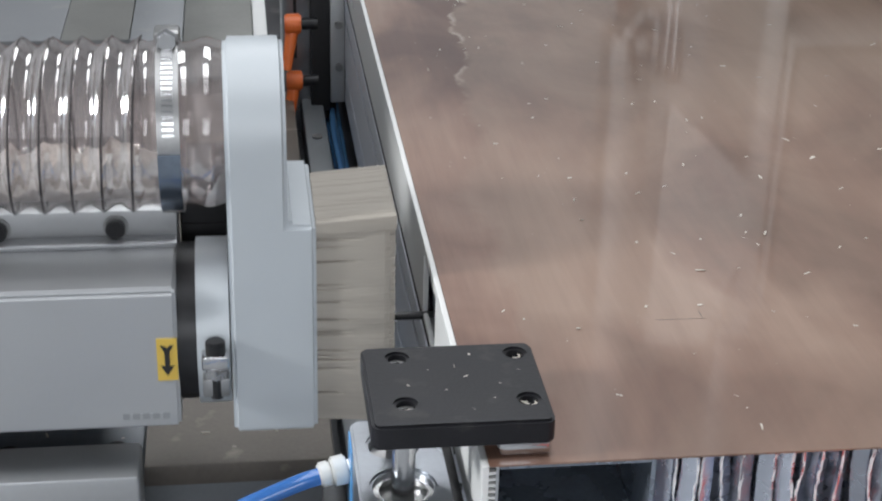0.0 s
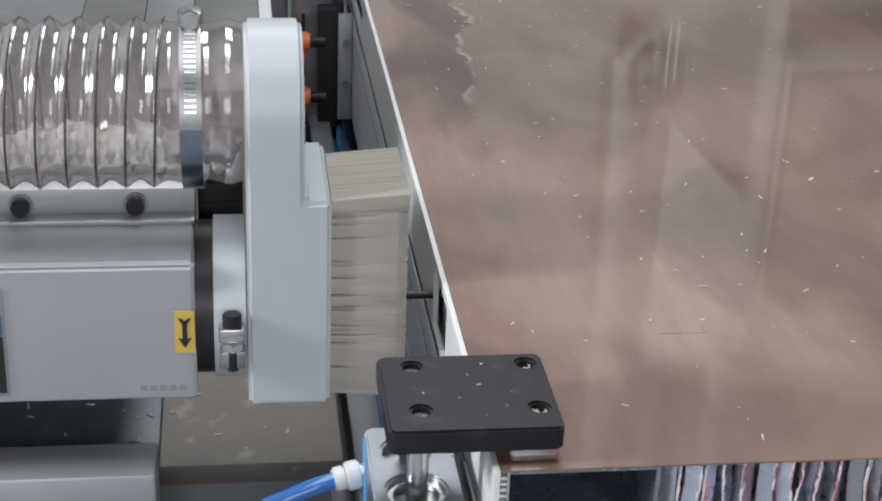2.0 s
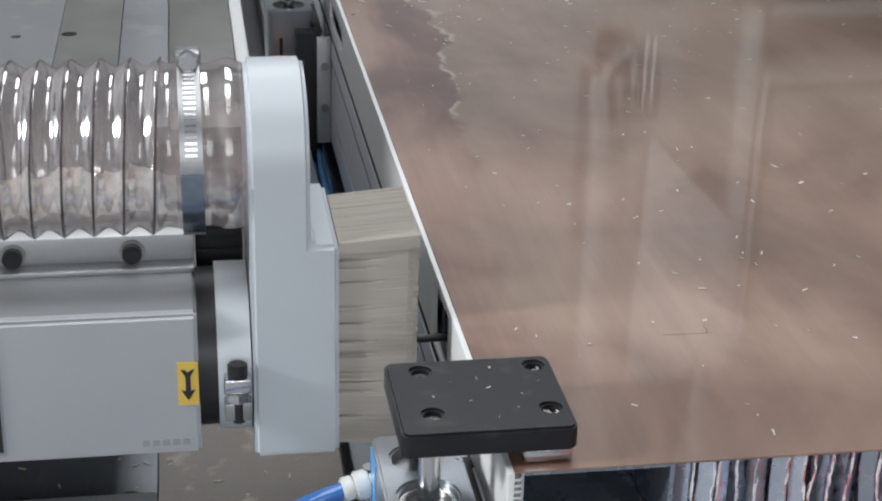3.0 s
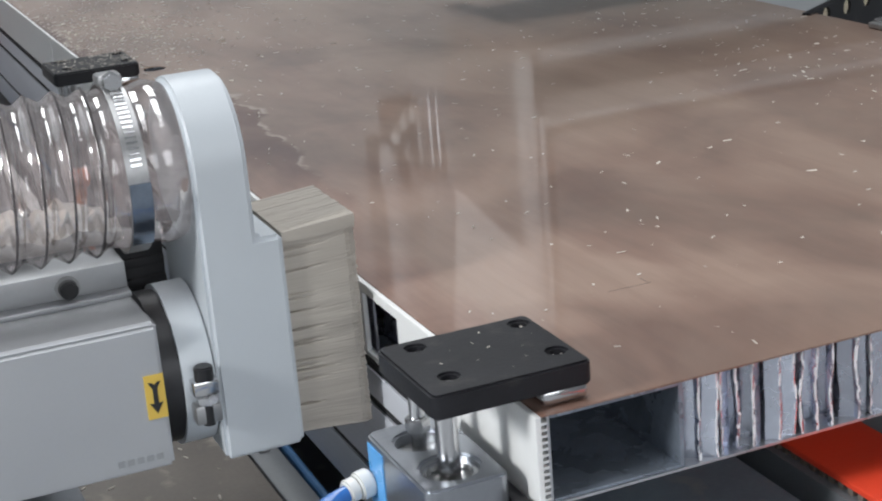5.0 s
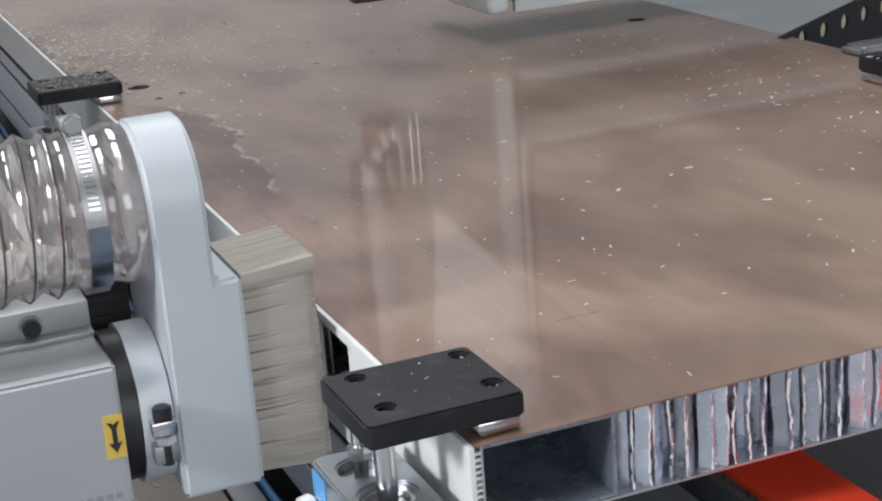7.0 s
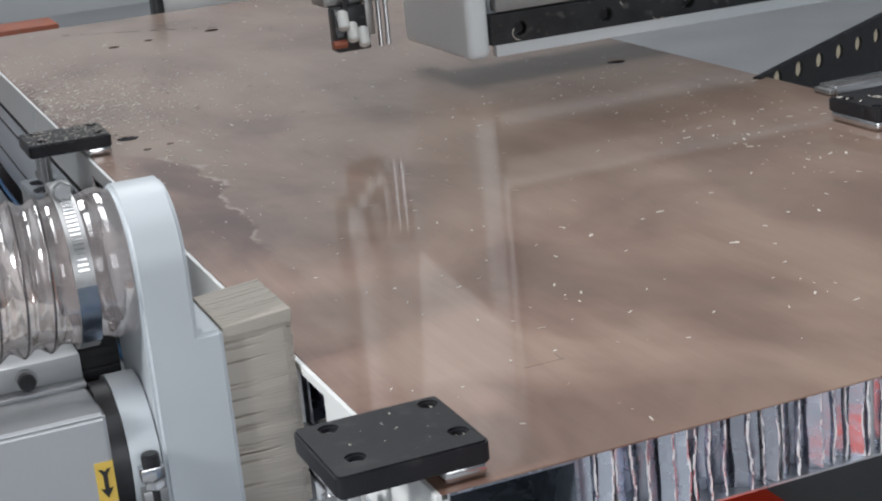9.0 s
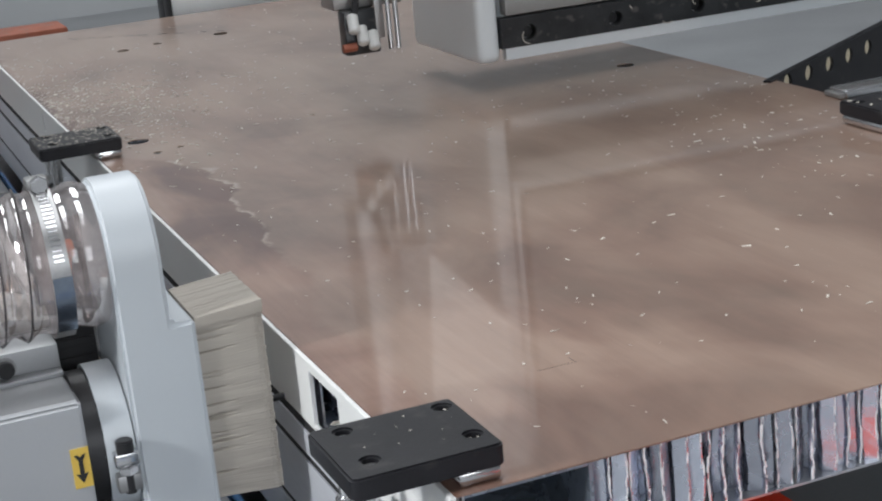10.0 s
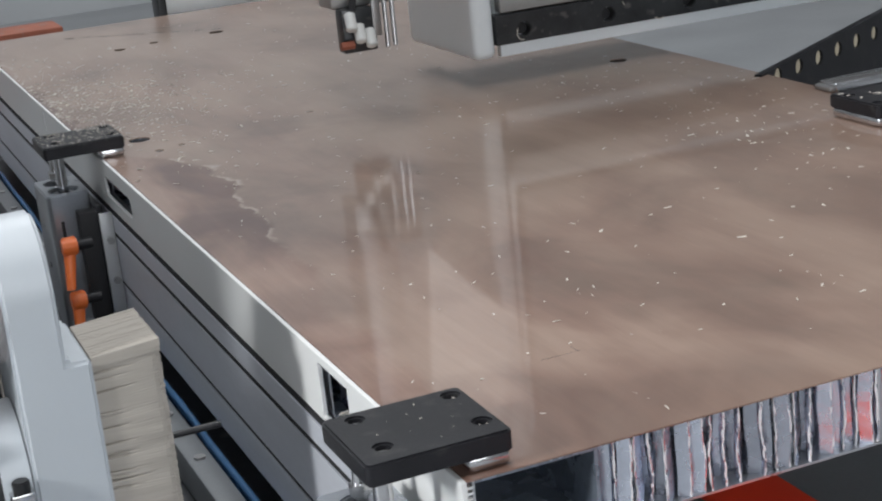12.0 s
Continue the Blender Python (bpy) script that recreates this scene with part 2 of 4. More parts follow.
FOIL = material("core_foil", (0.64, 0.67, 0.76), 0.27, 0.92, spot=0.12, scale=60, bump=0.12, fine=200, random_value=0.3)
CUT_EDGE = material("torn_foil_edge", (0.86, 0.86, 0.88), 0.35, 0.15, spot=0.1, scale=150, bump=0.3)
SKIN = material("aluminium_skin", (0.62, 0.63, 0.66), 0.3, 0.9, spot=0.15, scale=50)
TUBE_IN = material("tube_inside", (0.28, 0.32, 0.38), 0.28, 0.6, spot=0.4, scale=35, wear=(0.20, 0.23, 0.27))
BRISTLE = material("bristles", (0.40, 0.365, 0.32), 0.8, spot=0.06, scale=40, fine=700, bump=0.12, stretch=(0.10, 1, 1))
HOSE = clear_plastic()
WIRE = material("hose_wire", (0.17, 0.155, 0.155), 0.25, 0.8, spot=0.2)
DUST = material("saw_dust", (0.72, 0.68, 0.63), 0.95, spot=0.25, scale=180, bump=1.0, fine=600)
CHIP = material("wood_chip", (0.62, 0.575, 0.51), 0.8, spot=0.25, scale=90)
YELLOW = material("yellow_sticker", (0.72, 0.49, 0.09), 0.35, spot=0.06)
INK = material("black_ink", (0.015, 0.015, 0.015), 0.5, spot=0.1)
FAINT = material("faint_print", (0.30, 0.31, 0.32), 0.5, spot=0.1)
PLATE_BLUE = material("name_plate_blue", (0.10, 0.14, 0.20), 0.35, 0.2, spot=0.2)
PLATE_GREY = material("name_plate_grey", (0.33, 0.35, 0.38), 0.35, 0.4, spot=0.1)
ORANGE = material("orange_plastic", (0.80, 0.17, 0.035), 0.38, spot=0.08, scale=40)
RED_BELT = material("red_belt", (0.72, 0.055, 0.02), 0.5, spot=0.08, scale=25, bump=0.2)
BELT_BACK = material("belt_back", (0.16, 0.13, 0.11), 0.7, spot=0.2)
OLD_RED = material("worn_red_paint", (0.30, 0.09, 0.05), 0.6, spot=0.3, scale=18, wear=(0.20, 0.16, 0.13))
BLUE_TUBE = material("blue_tube", (0.04, 0.15, 0.44), 0.12, spot=0.15, scale=30, coat=0.5)
DARK_TUBE = material("dark_blue_tube", (0.07, 0.17, 0.33), 0.2, spot=0.2, scale=30)
STRIP_BLUE = material("strip_blue", (0.12, 0.40, 0.80), 0.3, spot=0.15, scale=40)
WHITE_PLASTIC = material("white_plastic", (0.66, 0.66, 0.64), 0.35, spot=0.05)
TABLE = material("dusty_steel_table", (0.125, 0.11, 0.095), 0.5, 0.3, spot=0.35, scale=14, bump=0.15, wear=(0.26, 0.235, 0.20))
RISER = material("blue_grey_riser", (0.15, 0.165, 0.185), 0.45, 0.3, spot=0.2, scale=12, stretch=(3, 0.6, 1), wear=(0.19, 0.19, 0.19))
DARK_PLATE = material("dark_plate", (0.075, 0.078, 0.085), 0.4, 0.5, spot=0.3, scale=16, wear=(0.14, 0.14, 0.14))
LIGHT_PLATE = material("light_plate", (0.48, 0.49, 0.50), 0.4, 0.4, spot=0.08, scale=12)
MID_PLATE = material("mid_grey_plate", (0.27, 0.28, 0.295), 0.45, 0.3, spot=0.1, scale=9, wear=(0.32, 0.32, 0.32))
GREY_PLATE = material("grey_plate", (0.22, 0.22, 0.21), 0.45, 0.4, spot=0.2, scale=14)
BEAM = material("beam_paint", (0.74, 0.78, 0.80), 0.4, spot=0.05, scale=8, bump=0.08)
RAIL_DARK = material("dark_rail", (0.05, 0.052, 0.055), 0.35, 0.6, spot=0.3, scale=30, wear=(0.12, 0.115, 0.11))
CHANNEL = material("blue_grey_channel", (0.24, 0.285, 0.33), 0.35, 0.5, spot=0.25, scale=15, wear=(0.34, 0.35, 0.36))
CONCRETE = material("concrete", (0.30, 0.31, 0.32), 0.6, spot=0.15, scale=2.0, bump=0.1, fine=60)
WALL = material("hall_wall", (0.40, 0.41, 0.42), 0.8, spot=0.08, scale=1.5)
MACHINE = material("machine_base", (0.15, 0.16, 0.17), 0.5, spot=0.2, scale=8)
PALE_DOT = material("pale_hole", (0.70, 0.62, 0.45), 0.6, spot=0.1)


# ---- mesh helpers ----
def part(name, bm, mat, parent=None, label="", smooth=True, at=None, true_size=False):
    """One bmesh as one mesh object; at: the parent's origin in the plan, which is taken off."""
    origin = Vector((0, 0, 1)) if at is None else Vector(at)
    for v in [] if true_size else bm.verts:
        v.co = SCALE * (v.co - origin) + (Vector((0, 0, 1)) if at is None else Vector())
    bmesh.ops.recalc_face_normals(bm, faces=bm.faces)
    me = bpy.data.meshes.new(name)
    bm.to_mesh(me)
    bm.free()
    me.materials.append(mat)
    if smooth:
        for p in me.polygons:
            p.use_smooth = True
        me.set_sharp_from_angle(angle=radians(35))
    ob = new(name, me)
    if parent is not None:
        ob.parent = parent
    if label:
        tagged(ob, label)
    return ob


def thing(name, at, label, category, group="", kind=""):
    ob = new(name)
    ob.empty_display_size = 0.02
    ob.location = W(at)
    return tagged(ob, label, category, group, kind)


def box(x0, x1, y0, y1, z0, z1, bevel=0.0, seg=2, bm=None):
    own = bmesh.new()
    bmesh.ops.create_cube(own, size=1)
    for v in own.verts:
        v.co = Vector(((x0 + x1) / 2 + v.co.x * (x1 - x0), (y0 + y1) / 2 + v.co.y * (y1 - y0), (z0 + z1) / 2 + v.co.z * (z1 - z0)))
    if bevel:
        bmesh.ops.bevel(own, geom=own.edges[:], offset=bevel, segments=seg, profile=0.5, affect="EDGES")
    return merge(bm, own)


def merge(bm, own):
    if bm is None:
        return own
    me = bpy.data.meshes.new("tmp")
    own.to_mesh(me)
    own.free()
    bm.from_mesh(me)
    bpy.data.meshes.remove(me)
    return bm


def rod(a, b, r, seg=20, r2=None, bevel=0.0, bm=None):
    own = bmesh.new()
    a, b = Vector(a), Vector(b)
    bmesh.ops.create_cone(own, cap_ends=True, segments=seg, radius1=r, radius2=r if r2 is None else r2, depth=(b - a).length)
    if bevel:
        caps = [e for e in own.edges if abs(abs(e.verts[0].co.z) - (b - a).length / 2) < 1e-6 and abs(e.verts[0].co.z - e.verts[1].co.z) < 1e-6]
        bmesh.ops.bevel(own, geom=caps, offset=bevel, segments=2, affect="EDGES")
    m = Matrix.Translation((a + b) / 2) @ (b - a).to_track_quat("Z", "Y").to_matrix().to_4x4()
    bmesh.ops.transform(own, matrix=m, verts=own.verts)
    return merge(bm, own)


def ring(a, b, r_out, r_in, seg=32, bm=None):
    """A tube wall from a to b."""
    own = bmesh.new()
    a, b = Vector(a), Vector(b)
    q = (b - a).to_track_quat("Z", "Y")
    loops = []
    for p, r in ((a, r_out), (b, r_out), (b, r_in), (a, r_in)):
        loops.append([own.verts.new(p + q @ Vector((r * math.cos(k * math.tau / seg), r * math.sin(k * math.tau / seg), 0))) for k in range(seg)])
    for i in range(4):
        for k in range(seg):
            own.faces.new((loops[i][k], loops[i][(k + 1) % seg], loops[(i + 1) % 4][(k + 1) % seg], loops[(i + 1) % 4][k]))
    return merge(bm, own)


def hexagon(a, b, r, bm=None):
    return rod(a, b, r, 6, bevel=r * 0.12, bm=bm)


def sheet(outline, holes, depth, place, bevel=0.0):
    """A plate in the plane of its outline with holes through it; place: matrix from (u, v, depth) to the world."""
    bm = bmesh.new()
    edges = []
    for loop in (outline, *holes):
        vs = [bm.verts.new((u, v, 0)) for u, v in loop]
        edges += [bm.edges.new((vs[i], vs[(i + 1) % len(vs)])) for i in range(len(vs))]
    bmesh.ops.triangle_fill(bm, edges=edges, use_beauty=True)
    top = bm.faces[:]
    ext = bmesh.ops.extrude_face_region(bm, geom=top)
    bmesh.ops.translate(bm, verts=[e for e in ext["geom"] if isinstance(e, bmesh.types.BMVert)], vec=(0, 0, depth))
    bmesh.ops.recalc_face_normals(bm, faces=bm.faces)
    if bevel:
        bmesh.ops.dissolve_limit(bm, angle_limit=radians(1), verts=bm.verts, edges=bm.edges)
        sharp = [e for e in bm.edges if len(e.link_faces) == 2 and e.calc_face_angle() > radians(60)]
        bmesh.ops.bevel(bm, geom=sharp, offset=bevel, segments=2, affect="EDGES")
    bmesh.ops.transform(bm, matrix=place, verts=bm.verts)
    return bm


def circle(u, v, r, seg=20):
    return [(u + r * math.cos(k * math.tau / seg), v + r * math.sin(k * math.tau / seg)) for k in range(seg)]


def rounded(u0, u1, v0, v1, r, seg=5):
    pts = []
    for cu, cv, a in ((u1 - r, v1 - r, 0), (u0 + r, v1 - r, 90), (u0 + r, v0 + r, 180), (u1 - r, v0 + r, 270)):
        pts += [(cu + r * math.cos(radians(a + 90 * k / seg)), cv + r * math.sin(radians(a + 90 * k / seg))) for k in range(seg + 1)]
    return pts


def prism(profile, x0, x1, bevel=0.0, seg=2):
    """A profile of (y, z) drawn out along x."""
    bm = bmesh.new()
    a = [bm.verts.new((x0, y, z)) for y, z in profile]
    b = [bm.verts.new((x1, y, z)) for y, z in profile]
    n = len(profile)
    bm.faces.new(a)
    bm.faces.new(b[::-1])
    for i in range(n):
        bm.faces.new((a[i], b[i], b[(i + 1) % n], a[(i + 1) % n]))
    bmesh.ops.recalc_face_normals(bm, faces=bm.faces)
    if bevel:
        sharp = [e for e in bm.edges if e.calc_face_angle(0) > radians(30)]
        bmesh.ops.bevel(bm, geom=sharp, offset=bevel, segments=seg, affect="EDGES")
    return bm


def tube(points, r, seg=10, bm=None):
    """A round tube along points."""
    own = bmesh.new()
    pts = [Vector(p) for p in points]
    last, side = None, None
    for i, p in enumerate(pts):
        d = (pts[min(i + 1, len(pts) - 1)] - pts[max(i - 1, 0)]).normalized()
        side = d.orthogonal().normalized() if side is None else (side - d * side.dot(d)).normalized()
        up = d.cross(side)
        loop = [own.verts.new(p + r * (math.cos(k * math.tau / seg) * side + math.sin(k * math.tau / seg) * up)) for k in range(seg)]
        if last:
            for k in range(seg):
                own.faces.new((last[k], last[(k + 1) % seg], loop[(k + 1) % seg], loop[k]))
        else:
            own.faces.new(loop[::-1])
        last = loop
    own.faces.new(last)
    return merge(bm, own)


def spline(points, steps=8):
    """Points on a smooth line through the given ones."""
    p = [Vector(q) for q in points]
    p = [2 * p[0] - p[1]] + p + [2 * p[-1] - p[-2]]
    out = []
    for i in range(1, len(p) - 2):
        for k in range(steps):
            t = k / steps
            out.append(0.5 * (2 * p[i] + (p[i + 1] - p[i - 1]) * t + (2 * p[i - 1] - 5 * p[i] + 4 * p[i + 1] - p[i + 2]) * t * t + (3 * p[i] - p[i - 1] - 3 * p[i + 1] + p[i + 2]) * t ** 3))
    return out + [p[-2]]


SIDE = Matrix(((0, 0, 1, 0), (1, 0, 0, 0), (0, 1, 0, 0), (0, 0, 0, 1)))  # (u, v, d) to y, z, x
FRONT = Matrix(((1, 0, 0, 0), (0, 0, 1, 0), (0, 1, 0, 0), (0, 0, 0, 1)))  # (u, v, d) to x, z, y


# ---- hall ----
def hall():
    tagged(part("floor", box(-6, 8, -7, 10, -0.2, 0.0), CONCRETE, true_size=True), "grey concrete workshop floor", "floor", kind="structure")
    # walls with window openings
    west = sheet([(-7, 0), (10, 0), (10, 7), (-7, 7)], [[(-1.6, 1.6), (3.6, 1.6), (3.6, 4.4), (-1.6, 4.4)]], -0.25, Matrix.Translation((-6, 0, 0)) @ SIDE)
    tagged(part("wall_west", west, WALL, smooth=False, true_size=True), "pale workshop wall with a window opening", "wall", kind="structure")
    north = sheet([(-6, 0), (8, 0), (8, 7), (-6, 7)], [], 0.25, Matrix.Translation((0, 10, 0)) @ FRONT)
    tagged(part("wall_north", north, WALL, smooth=False, true_size=True), "plain pale workshop wall", "wall", kind="structure")
    tagged(part("wall_east", box(8, 8.25, -7, 10, 0, 7), WALL, smooth=False, true_size=True), "plain pale workshop wall", "wall", kind="structure")
    # the south opening is added for the fill light
    south = sheet([(-6, 0), (8, 0), (8, 7), (-6, 7)], [[(-3.1, 1.5), (2.1, 1.5), (2.1, 4.3), (-3.1, 4.3)]], -0.25, Matrix.Translation((0, -7, 0)) @ FRONT)
    tagged(part("wall_south", south, WALL, smooth=False, true_size=True), "pale workshop wall with a window opening", "wall", kind="structure")
    # second roof opening is added for the back fill lamp
    roof = sheet([(-6.2, -7.2), (8.2, -7.2), (8.2, 10.2), (-6.2, 10.2)], [[(-1.1, -3.2), (1.5, -3.2), (1.5, 2.0), (-1.1, 2.0)], [(-0.5, 3.1), (2.1, 3.1), (2.1, 7.3), (-0.5, 7.3)]], 0.2, Matrix.Translation((0, 0, 7)))
    tagged(part("ceiling", roof, WALL, smooth=False, true_size=True), "pale workshop roof with a skylight opening and an added fill-light opening", "ceiling", kind="structure")


hall()

# ---- panel ----
PW, PL, ZT, ZB = 0.640, 1.76, 1.0, 0.955
POCKET = (0.166, 0.218, 0.9585, 0.9935)


def door_panel():
    p = thing("door_panel", (0, 0, ZB), "wood-veneered door panel with aluminium honeycomb core and white edge", "door panel")
    o = (0, 0, ZB)
    holes = [circle(0.051, 0.910, 0.0105), circle(0.575, 0.872, 0.0095), circle(0.056, 0.846, 0.0042, 10), circle(0.080, 0.854, 0.0032, 10), circle(0.30, 1.52, 0.010), circle(0.16, 1.50, 0.008), circle(0.21, 1.515, 0.006)]
    part("veneer", sheet([(0.0031, 0), (PW, 0), (PW, PL), (0.0031, PL)], holes, -0.0009, Matrix.Translation((0, 0, ZT)), 0.0003), VENEER, p, "reddish brown plywood face with grain, dust and painted sheen towards the far end", at=o)
    part("pencil_mark", box(0.1046, 0.1305, 0.1220, 0.12225, ZT - 0.0001, ZT + 0.0001), TABLE, p, "thin dark pencil mark", at=o, smooth=False)
    part("pencil_mark", box(0.1286, 0.1289, 0.1226, 0.1310, ZT - 0.0001, ZT + 0.0001), TABLE, p, "thin dark pencil mark", at=o, smooth=False)
    rnd = random.Random(31)
    for k in range(9):
        u = (k + rnd.uniform(0.0, 0.4)) / 9
        m = Matrix.Translation((0.126 + 0.196 * u, 1.677 - 0.140 * u, ZT)) @ Matrix.Rotation(math.atan2(-0.140, 0.196) + rnd.uniform(-0.15, 0.15), 4, "Z")
        bm = box(-rnd.uniform(0.005, 0.011), rnd.uniform(0.004, 0.008), -0.0011, 0.0011, -0.0001, 0.0002)
        bmesh.ops.transform(bm, matrix=m, verts=bm.verts)
        part("score_mark", bm, MOTOR_DARK, p, "dark broken score line", at=o, smooth=False)
    part("bottom_skin", box(0.003, PW, 0, PL, ZB, ZB + 0.0012), SKIN, p, "thin aluminium skin", at=o)
    y0, y1, z0, z1 = POCKET
    pockets = [[(y0, z0), (y1, z0), (y1, z1), (y0, z1)], rounded(0.738, 0.850, 0.9665, 0.9845, 0.006), rounded(1.176, 1.184, 0.972, 0.995, 0.002)]
    part("edge_board", sheet([(0, ZB), (PL, ZB), (PL, ZT - 0.0004), (0, ZT - 0.0004)], pockets, 0.0028, Matrix.Translation((0.0002, 0, 0)) @ SIDE, 0.0003), WHITE_BOARD, p, "glossy white edge board with milled pockets", at=o)
    # hollow frame tube behind the edge board
    part("tube_outer_wall", sheet([(0.001, ZB + 0.0014), (PL, ZB + 0.0014), (PL, ZT - 0.0012), (0.001, ZT - 0.0012)], pockets[:2], 0.0012, Matrix.Translation((0.0062, 0, 0)) @ SIDE), SKIN, p, at=o)
    part("tube_inner_wall", box(0.0735, 0.0755, 0.001, PL, ZB + 0.0014, ZT - 0.0012), TUBE_IN, p, at=o)
    part("tube_floor", box(0.0078, 0.0732, 0.001, PL, ZB + 0.0014, ZB + 0.0028), TUBE_IN, p, at=o)
    part("tube_roof", sheet([(0.0078, 0.001), (0.0732, 0.001), (0.0732, PL), (0.0078, PL)], [holes[0], holes[2]], -0.0014, Matrix.Translation((0, 0, ZT - 0.0012))), TUBE_IN, p, at=o)
    part("tube_web", box(0.0078, 0.0732, 0.135, 0.139, ZB + 0.003, ZT - 0.005), TUBE_IN, p, at=o)
    part("tube_web", box(0.018, 0.020, 0.140, 0.26, ZB + 0.003, ZT - 0.005), FOIL, p, at=o)
    for k in range(13):
        z = ZB + 0.003 + k * 0.0031
        part("rung", box(0.0031, 0.0061, 0.0006, 0.05, z, z + 0.0011), WHITE_BOARD, p, at=o, smooth=False)
    # honeycomb core foils, zigzag ribbons that end at the sawn front
    rnd = random.Random(7)
    pitch, i, x = 0.0088, 0, 0.0815
    while x < PW - 0.006:
        bm = bmesh.new()
        cols, flip = [], 1 if i % 2 else -1
        skew, lean = rnd.uniform(-0.0005, 0.0005), rnd.uniform(-0.0005, 0.0005)
        start, wave, phase = rnd.uniform(-0.0005, 0.003), rnd.uniform(0.0002, 0.0008), rnd.uniform(0, 6.28)
        n_y, shift = 15, rnd.randrange(4)
        first = 1 if shift in (0, 1) else -1
        for k in range(n_y):
            y = start + k * 0.0040
            ph = (k + shift) % 4
            off = flip * pitch * 0.33 * (1 if ph in (0, 1) else -1)
            col = []
            for q in range(8):
                z = ZB + 0.0013 + (ZT - 0.0012 - ZB - 0.0013) * q / 7
                w = 0.00035 if k == 0 else 0.00015
                bend = wave * math.sin(q * 0.9 + phase) if k < 3 else 0.0
                col.append(bm.verts.new((x + off + skew + bend + lean * (q / 7 - 0.5) + rnd.uniform(-w, w), max(0.0004, y + rnd.uniform(-w, w)), z)))
            cols.append(col)
        for a, b in zip(cols, cols[1:]):
            for q in range(7):
                bm.faces.new((a[q], b[q], b[q + 1], a[q + 1]))
        ext = bmesh.ops.extrude_face_region(bm, geom=bm.faces[:])
        bmesh.ops.translate(bm, verts=[e for e in ext["geom"] if isinstance(e, bmesh.types.BMVert)], vec=(0.0007, 0, 0))
        foil = part("foil", bm, FOIL, p, at=o, smooth=False)
        # crinkled bright rim where the saw tore the foil
        em, front, zs = bmesh.new(), [], 15
        x_e = x + first * flip * pitch * 0.33 + skew + 0.0003
        for q in range(zs):
            f = q / (zs - 1)
            z = ZB + 0.0014 + (ZT - 0.0014 - ZB - 0.0014) * f
            bend = wave * math.sin(f * 7 * 0.9 + phase)
            xx, hw = x_e + bend + lean * (f - 0.5) + rnd.uniform(-0.0003, 0.0003), rnd.uniform(0.0003, 0.0007)
            yy = max(0.0002, start - 0.0002) + rnd.uniform(0, 0.0004)
            front.append([em.verts.new((xx - hw, yy, z)), em.verts.new((xx + hw, yy, z)), em.verts.new((xx + hw * 0.6, yy + 0.0016, z)), em.verts.new((xx - hw * 0.6, yy + 0.0016, z))])
        for a, b in zip(front, front[1:]):
            for c in range(4):
                em.faces.new((a[c], a[(c + 1) % 4], b[(c + 1) % 4], b[c]))
        part("torn_edge", em, CUT_EDGE, foil, "bright torn foil edge", at=o, smooth=False)
        x += pitch * rnd.uniform(0.97, 1.03)
        i += 1
    part("stringer", box(0.247, 0.2495, 0.0006, 0.12, ZB + 0.0013, ZT - 0.0011, 0.0004), SKIN, p, "joint strip in the core", at=o)
    part("core_stop", box(0.078, PW, 0.062, 0.066, ZB + 0.0013, ZT - 0.0011), SKIN, p, at=o)
    part("far_edge_board", box(PW - 0.003, PW - 0.0002, 0.0005, PL, ZB + 0.0014, ZT - 0.0011), WHITE_BOARD, p, at=o)
    part("end_board", box(0.008, PW - 0.004, PL - 0.003, PL - 0.0004, ZB + 0.0014, ZT - 0.0011), PLY, p, at=o)
    return p


door_panel()


